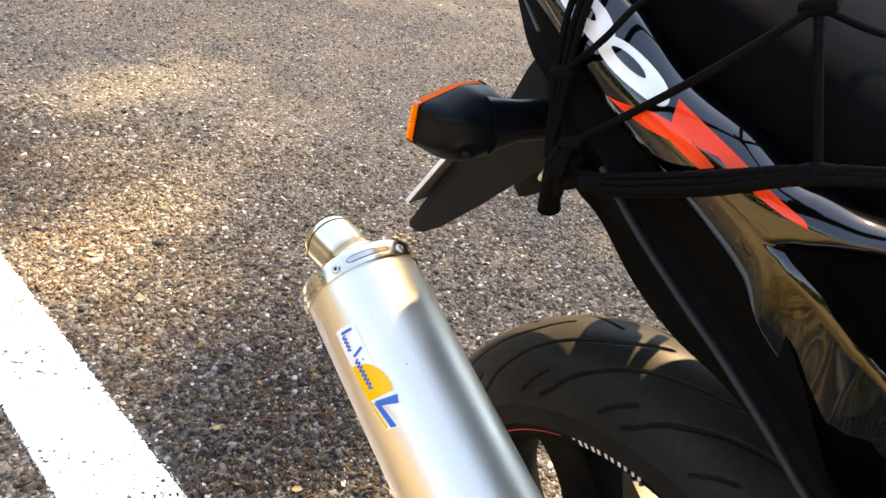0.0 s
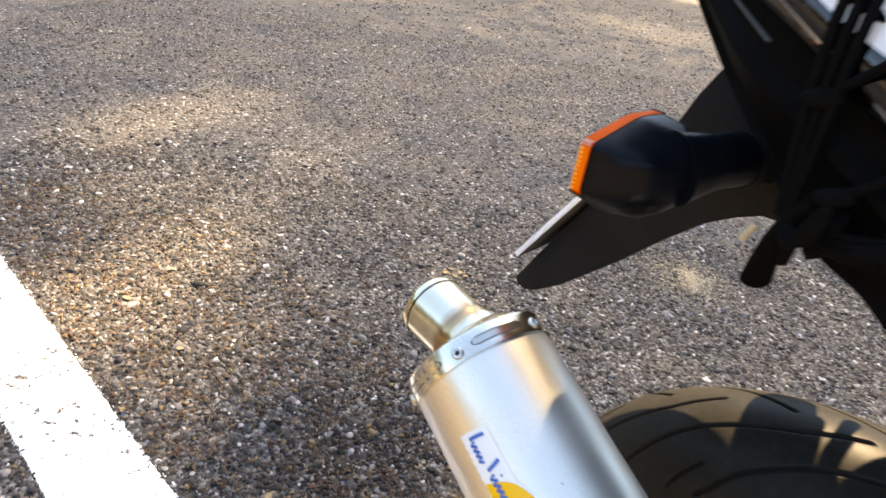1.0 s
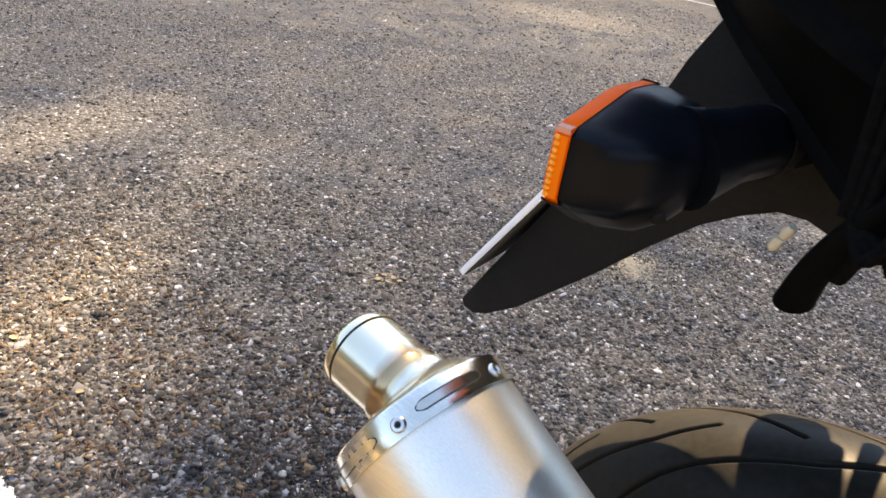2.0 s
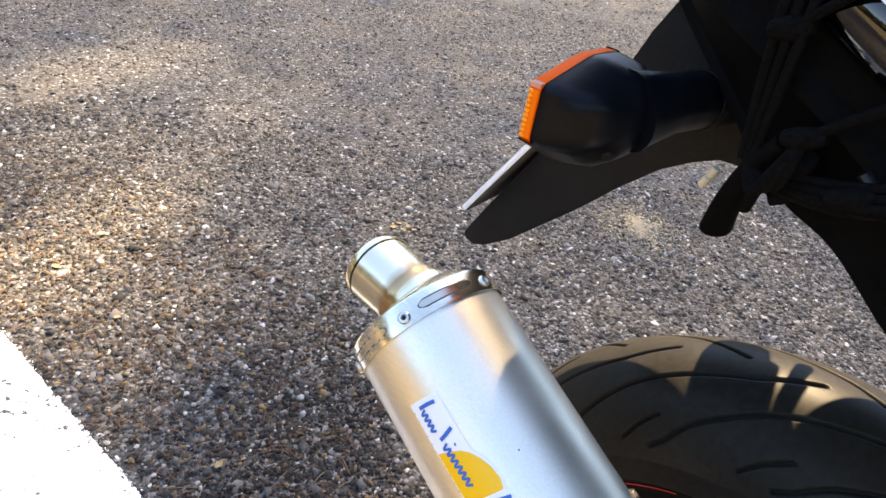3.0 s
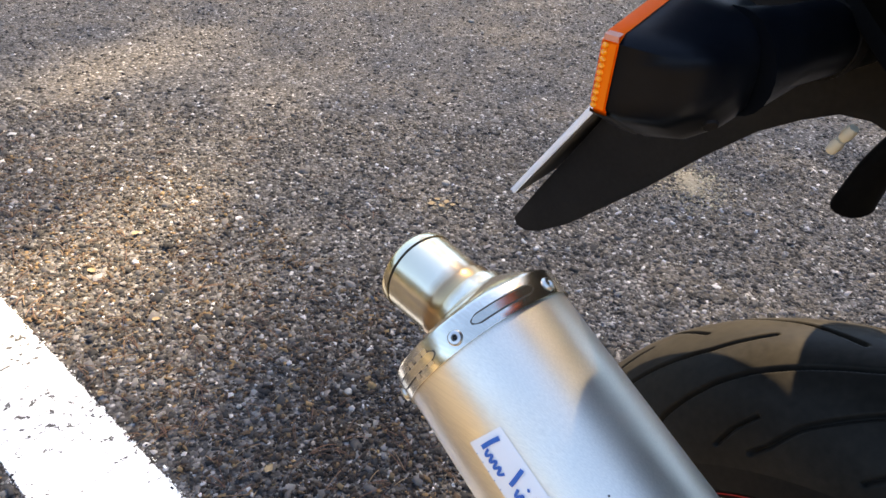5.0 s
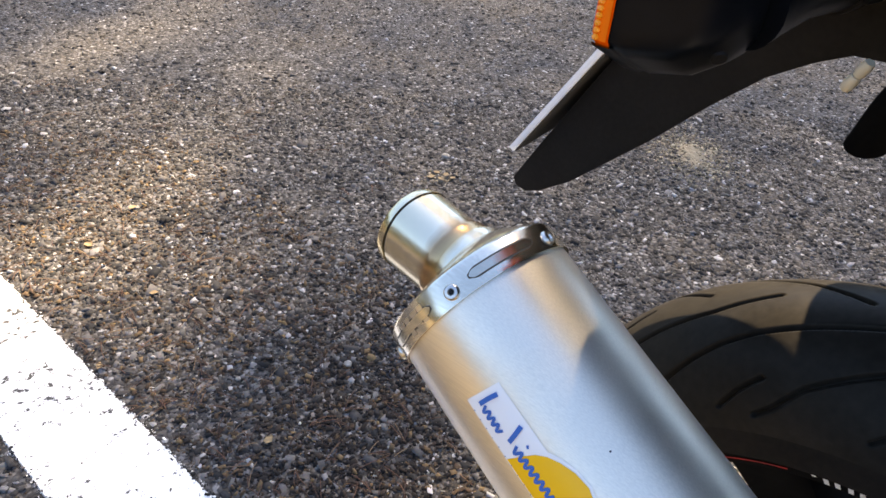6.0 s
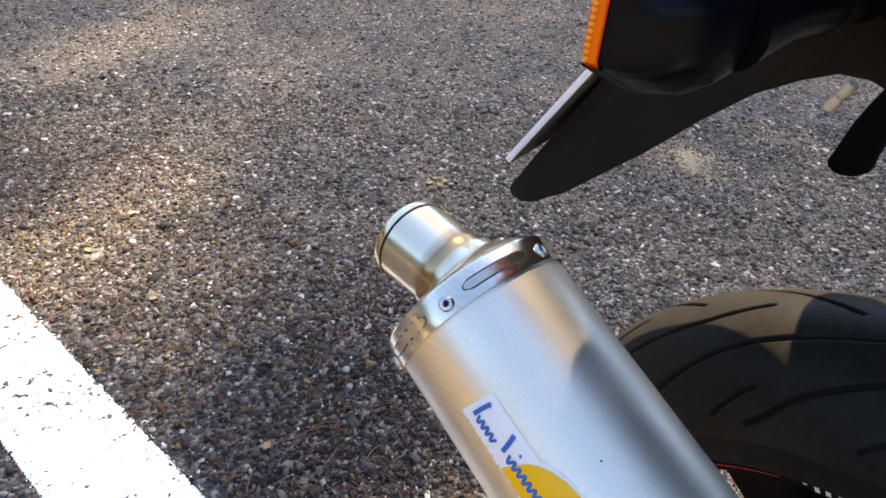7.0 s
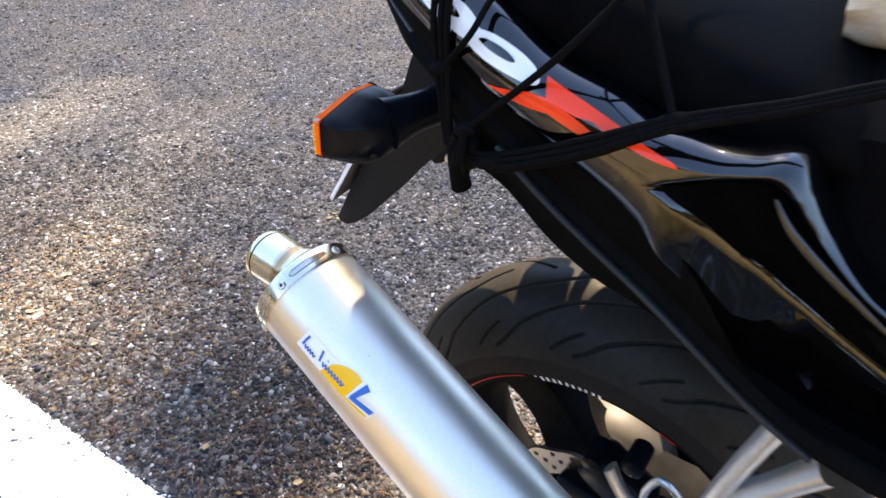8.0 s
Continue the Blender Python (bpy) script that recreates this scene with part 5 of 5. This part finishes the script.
cord([TOP_R, (0.010, -0.110, 0.686), (-0.01, -0.05, 0.700), (-0.02, 0.0, 0.76)])
cord([TOP_R, (0.050, -0.100, 0.672), (0.08, -0.04, 0.680)])
for p, r in ((LOW, 0.0055), (MID_R, 0.0055), (TOP_R, 0.0058), (LEFT_K, 0.0060), ((-0.060, -0.2075, 0.5555), 0.0050)):
    part("knot", tube("knot", [np.array(p) + np.array((-0.009, 0, -0.003)), np.array(p), np.array(p) + np.array((0.009, 0, 0.004))], lambda f, r=r: r * (0.55 + 0.45 * math.sin(math.pi * f)), 12, 5), CORD, net)
RIGHT_HOOK = [(-0.094, -0.197, 0.566), (-0.107, -0.186, 0.543), (-0.1165, -0.170, 0.516), (-0.1215, -0.158, 0.490)]
LEFT_HOOK = [(-0.152, 0.150, 0.585), (-0.146, 0.156, 0.552), (-0.134, 0.157, 0.520), (-0.1225, 0.158, 0.489)]
for path in (RIGHT_HOOK, LEFT_HOOK):
    end = [np.array(p) for p in path]
    part("hook", tube("hook", end, lambda f: 0.0068 + 0.0030 * f ** 2, 16, 5, True, 0.75), UNDER_PLASTIC, net, "black plastic hook")
    part("hook_tongue", tube("hook_tongue", [p + np.array((0.010, 0, -0.002)) * (0.4 + 0.6 * k / 3) for k, p in enumerate(end[:3])], lambda f: 0.0042, 12, 5), CORD, net)
    if path is RIGHT_HOOK:
        part("hook_lug", tube("hook_lug", [end[1] + np.array((0.012, 0, -0.010)), end[1] + np.array((0.020, 0, -0.003)), end[0] + np.array((0.010, 0, -0.004))], lambda f: 0.0052, 12, 5), CORD, net)
for x, z in ((-0.1375, 0.5115), (-0.1345, 0.5185)):
    part("cord_end", tube("cord_end", [(x - 0.0014, -0.1535, z - 0.0034), (x, -0.154, z), (x + 0.0014, -0.1545, z + 0.0034)], lambda f: 0.0022 + 0.0006 * math.sin(3.14 * f), 12, 3), CREAM, net, "cream cord end")
clip = part("clip", tube("clip", [(-0.0960, -0.1480, 0.5600), (-0.0820, -0.1500, 0.5505), (-0.0700, -0.1510, 0.5430)], lambda f: 0.0011, 8, 5), RIVET, net, "narrow bright metal clip on the strap")
part("clip_leg", tube("clip_leg", [(-0.1000, -0.1470, 0.5580), (-0.0880, -0.1490, 0.5480), (-0.0760, -0.1505, 0.5405)], lambda f: 0.0009, 8, 5), RIVET, clip)

# ---- canvas bundle held on the seat ----
rows = []
for f in np.linspace(0, 1, 21):
    x = 0.127 + 0.278 * f
    h = 0.055 * math.sin(math.pi * (0.08 + 0.84 * f)) ** 0.4
    bottom = float(np.interp(x, (0.11, 0.15, 0.18, 0.23, 0.30, 0.41), (0.634, 0.622, 0.625, 0.603, 0.563, 0.53))) - 0.004
    row = []
    for a in np.linspace(0, 2 * math.pi, 36, endpoint=False):
        k = 1 + 0.16 * noise.noise((f * 6, math.cos(a) * 2.5, math.sin(a) * 2.5))
        c, d = math.copysign(abs(math.cos(a)) ** 0.7, math.cos(a)), math.copysign(abs(math.sin(a)) ** 0.7, math.sin(a))
        row.append((x, 0.042 + 0.117 * k * c, max(bottom + h + h * k * d, bottom)))
    rows.append(row)
bundle = part("canvas_bag", loft("canvas_bag", rows, True, True), CANVAS)
bundle.matrix_world = BIKE @ pose(0, 0, HUB_HEIGHT)
tagged(bundle, "beige canvas bag lying on the seat under the net", "bag")


# ---- unseen tree beside the parking place, its crown shaped to shade the asphalt ----
def shade_density(x, y):
    """How closely the crown closes over a place of the ground, along the sun."""
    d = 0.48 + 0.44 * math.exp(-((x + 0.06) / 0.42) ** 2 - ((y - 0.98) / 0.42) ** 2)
    for cx, cy, r, k in GAPS:
        q = ((x - cx) ** 2 + (y - cy) ** 2) / (r * r)
        d *= 1 - k * math.exp(-q * q)
    d += 0.13 * math.exp(-((x - 0.9) / 0.8) ** 2 - ((y - 2.7) / 1.0) ** 2)
    d += 1.1 * math.exp(-((x + 0.14) ** 2 + (y - 0.04) ** 2) / 0.026)   # leaves added out of view to dim the sun on the silencer's end
    # more unseen leaves, added to darken the seat and the ground reflected below
    d += 0.55 * math.exp(-((x - 0.07) ** 2 + (y + 0.27) ** 2) / 0.030)
    d += 0.9 * math.exp(-((x - 0.30) ** 2 + (y + 0.27) ** 2) / 0.06)
    return d / 1.2


# first gap is added to light unseen ground reflected in the silencer
GAPS = [(-1.15, -0.05, 0.75, 1.0), (0.42, 0.45, 0.62, 1.0), (0.7, -0.1, 0.9, 1.0), (-0.67, 1.88, 0.17, 0.70), (-0.715, 1.71, 0.18, 0.80), (-0.78, 1.52, 0.19, 0.85), (-0.84, 1.36, 0.20, 0.90), (-0.60, 1.30, 0.20, 0.40), (-0.44, 1.33, 0.20, 0.28), (-1.32, 2.50, 0.24, 0.55), (-1.20, 2.80, 0.26, 0.65), (-1.04, 3.15, 0.28, 0.50), (-0.64, 2.30, 0.30, 0.25), (-0.58, 2.76, 0.32, 0.25), (-0.98, 2.10, 0.30, 0.32), (4.1, 13.4, 0.9, 1.0), (2.0, 8.2, 0.9, 0.4)]


def tree():
    rng = random.Random(21)
    foot_at = Vector((13.0, 20.0, 0))
    thing = new("tree")
    thing.location = foot_at
    tagged(thing, "tall leafy tree casting shade over the parking place", "tree")
    part("trunk", tube("trunk", [(0, 0, -0.1), (-0.1, -0.2, 4.0), (-0.5, -0.8, 8.0), (-1.4, -2.4, 12.0), (-2.4, -4.4, 16.0)], lambda f: 0.38 * (1 - 0.75 * f), 14, 5), BARK, thing)
    for k in range(12):
        z = 8.5 + 0.6 * k
        a = 3.6 + 2.4 * k
        l = 6.5 - 0.2 * k
        o = np.array((-0.5 - 0.16 * k, -0.9 - 0.28 * k, z))
        part("limb", tube("limb", [o, o + (0.5 * l * math.cos(a), 0.5 * l * math.sin(a), 0.8), o + (l * math.cos(a), l * math.sin(a), 1.2)], lambda f: 0.10 * (1 - 0.8 * f), 8, 5), BARK, thing)
    verts, faces = [], []
    count = 0
    for k in range(357000):
        # a place of the ground, evenly spread, and a leaf above it on the way to the sun
        x, y = -8.0 + 16.5 * ((k * 0.7548776662) % 1), -1.6 + 23.6 * ((k * 0.5698402910) % 1)
        if ((x - 0.3) / 8.0) ** 2 + ((y - 9.5) / 11.5) ** 2 > 1 + 0.2 * noise.noise((x * 0.5, y * 0.5, 3)):
            continue
        if y < -0.7 + 0.8 * noise.noise((x * 0.6, 0, 7)) or y > 6 and k % 3:
            continue
        closed = shade_density(x, y)
        if closed < 0.04:
            continue
        h = rng.uniform(14.0, 20.0)
        p = Vector((x, y, 0)) + SUN_DIR * (h / SUN_DIR.z)
        count += 1
        s = (0.159 if y > 6 else 0.092) * math.sqrt(closed) * rng.uniform(0.85, 1.15)
        turn = Euler((rng.uniform(-0.8, 0.8), rng.uniform(-0.8, 0.8), rng.uniform(0, 6.28))).to_matrix()
        first = len(verts)
        for q in ((-0.5, 0, 0), (-0.15, 0.28, 0.03), (0.25, 0.22, 0.03), (0.55, 0, -0.05), (0.25, -0.22, 0.03), (-0.15, -0.28, 0.03)):
            verts.append(tuple(p + turn @ (Vector(q) * s) - foot_at))
        faces += [(first, first + 1, first + 2, first + 3), (first, first + 3, first + 4, first + 5)]
    part("crown", mesh_of("crown", verts, faces, False), FOLIAGE, thing)
    return thing


tree()


# ---- unseen woods added round the parking place to shape light and reflections ----
def woods():
    rng = random.Random(33)
    verts, faces = [], []

    def skin(p, s):
        turn = Euler((rng.uniform(0, 6.28), rng.uniform(0, 6.28), rng.uniform(0, 6.28))).to_matrix()
        first = len(verts)
        for q in ((-0.5, 0, 0), (0, 0.3, 0.06), (0.5, 0, 0), (0, -0.3, 0.06)):
            verts.append(tuple(Vector(p) + turn @ (Vector(q) * s)))
        faces.append((first, first + 1, first + 2, first + 3))
    for _ in range(17000):
        a = rng.uniform(0, 2 * math.pi)
        ahead = max(math.sin(a - 0.45), 0) ** 0.5
        top = 4.0 + 4.2 * ahead + 1.4 * noise.noise((math.cos(a) * 4, math.sin(a) * 4, 1))
        z = top * rng.random() ** 0.8
        r = 19 + 5.0 * ahead + 2.0 * noise.noise((math.cos(a) * 9, math.sin(a) * 9, z * 0.6)) + rng.uniform(-0.8, 2.0)
        skin((r * math.cos(a), 3 + r * math.sin(a), z), rng.uniform(0.6, 1.4))
    return part("woods", mesh_of("woods", verts, faces, False), WOODS)


tagged(woods(), "unseen green and yellowish woods added to shape reflections", "woods", kind="stuff")
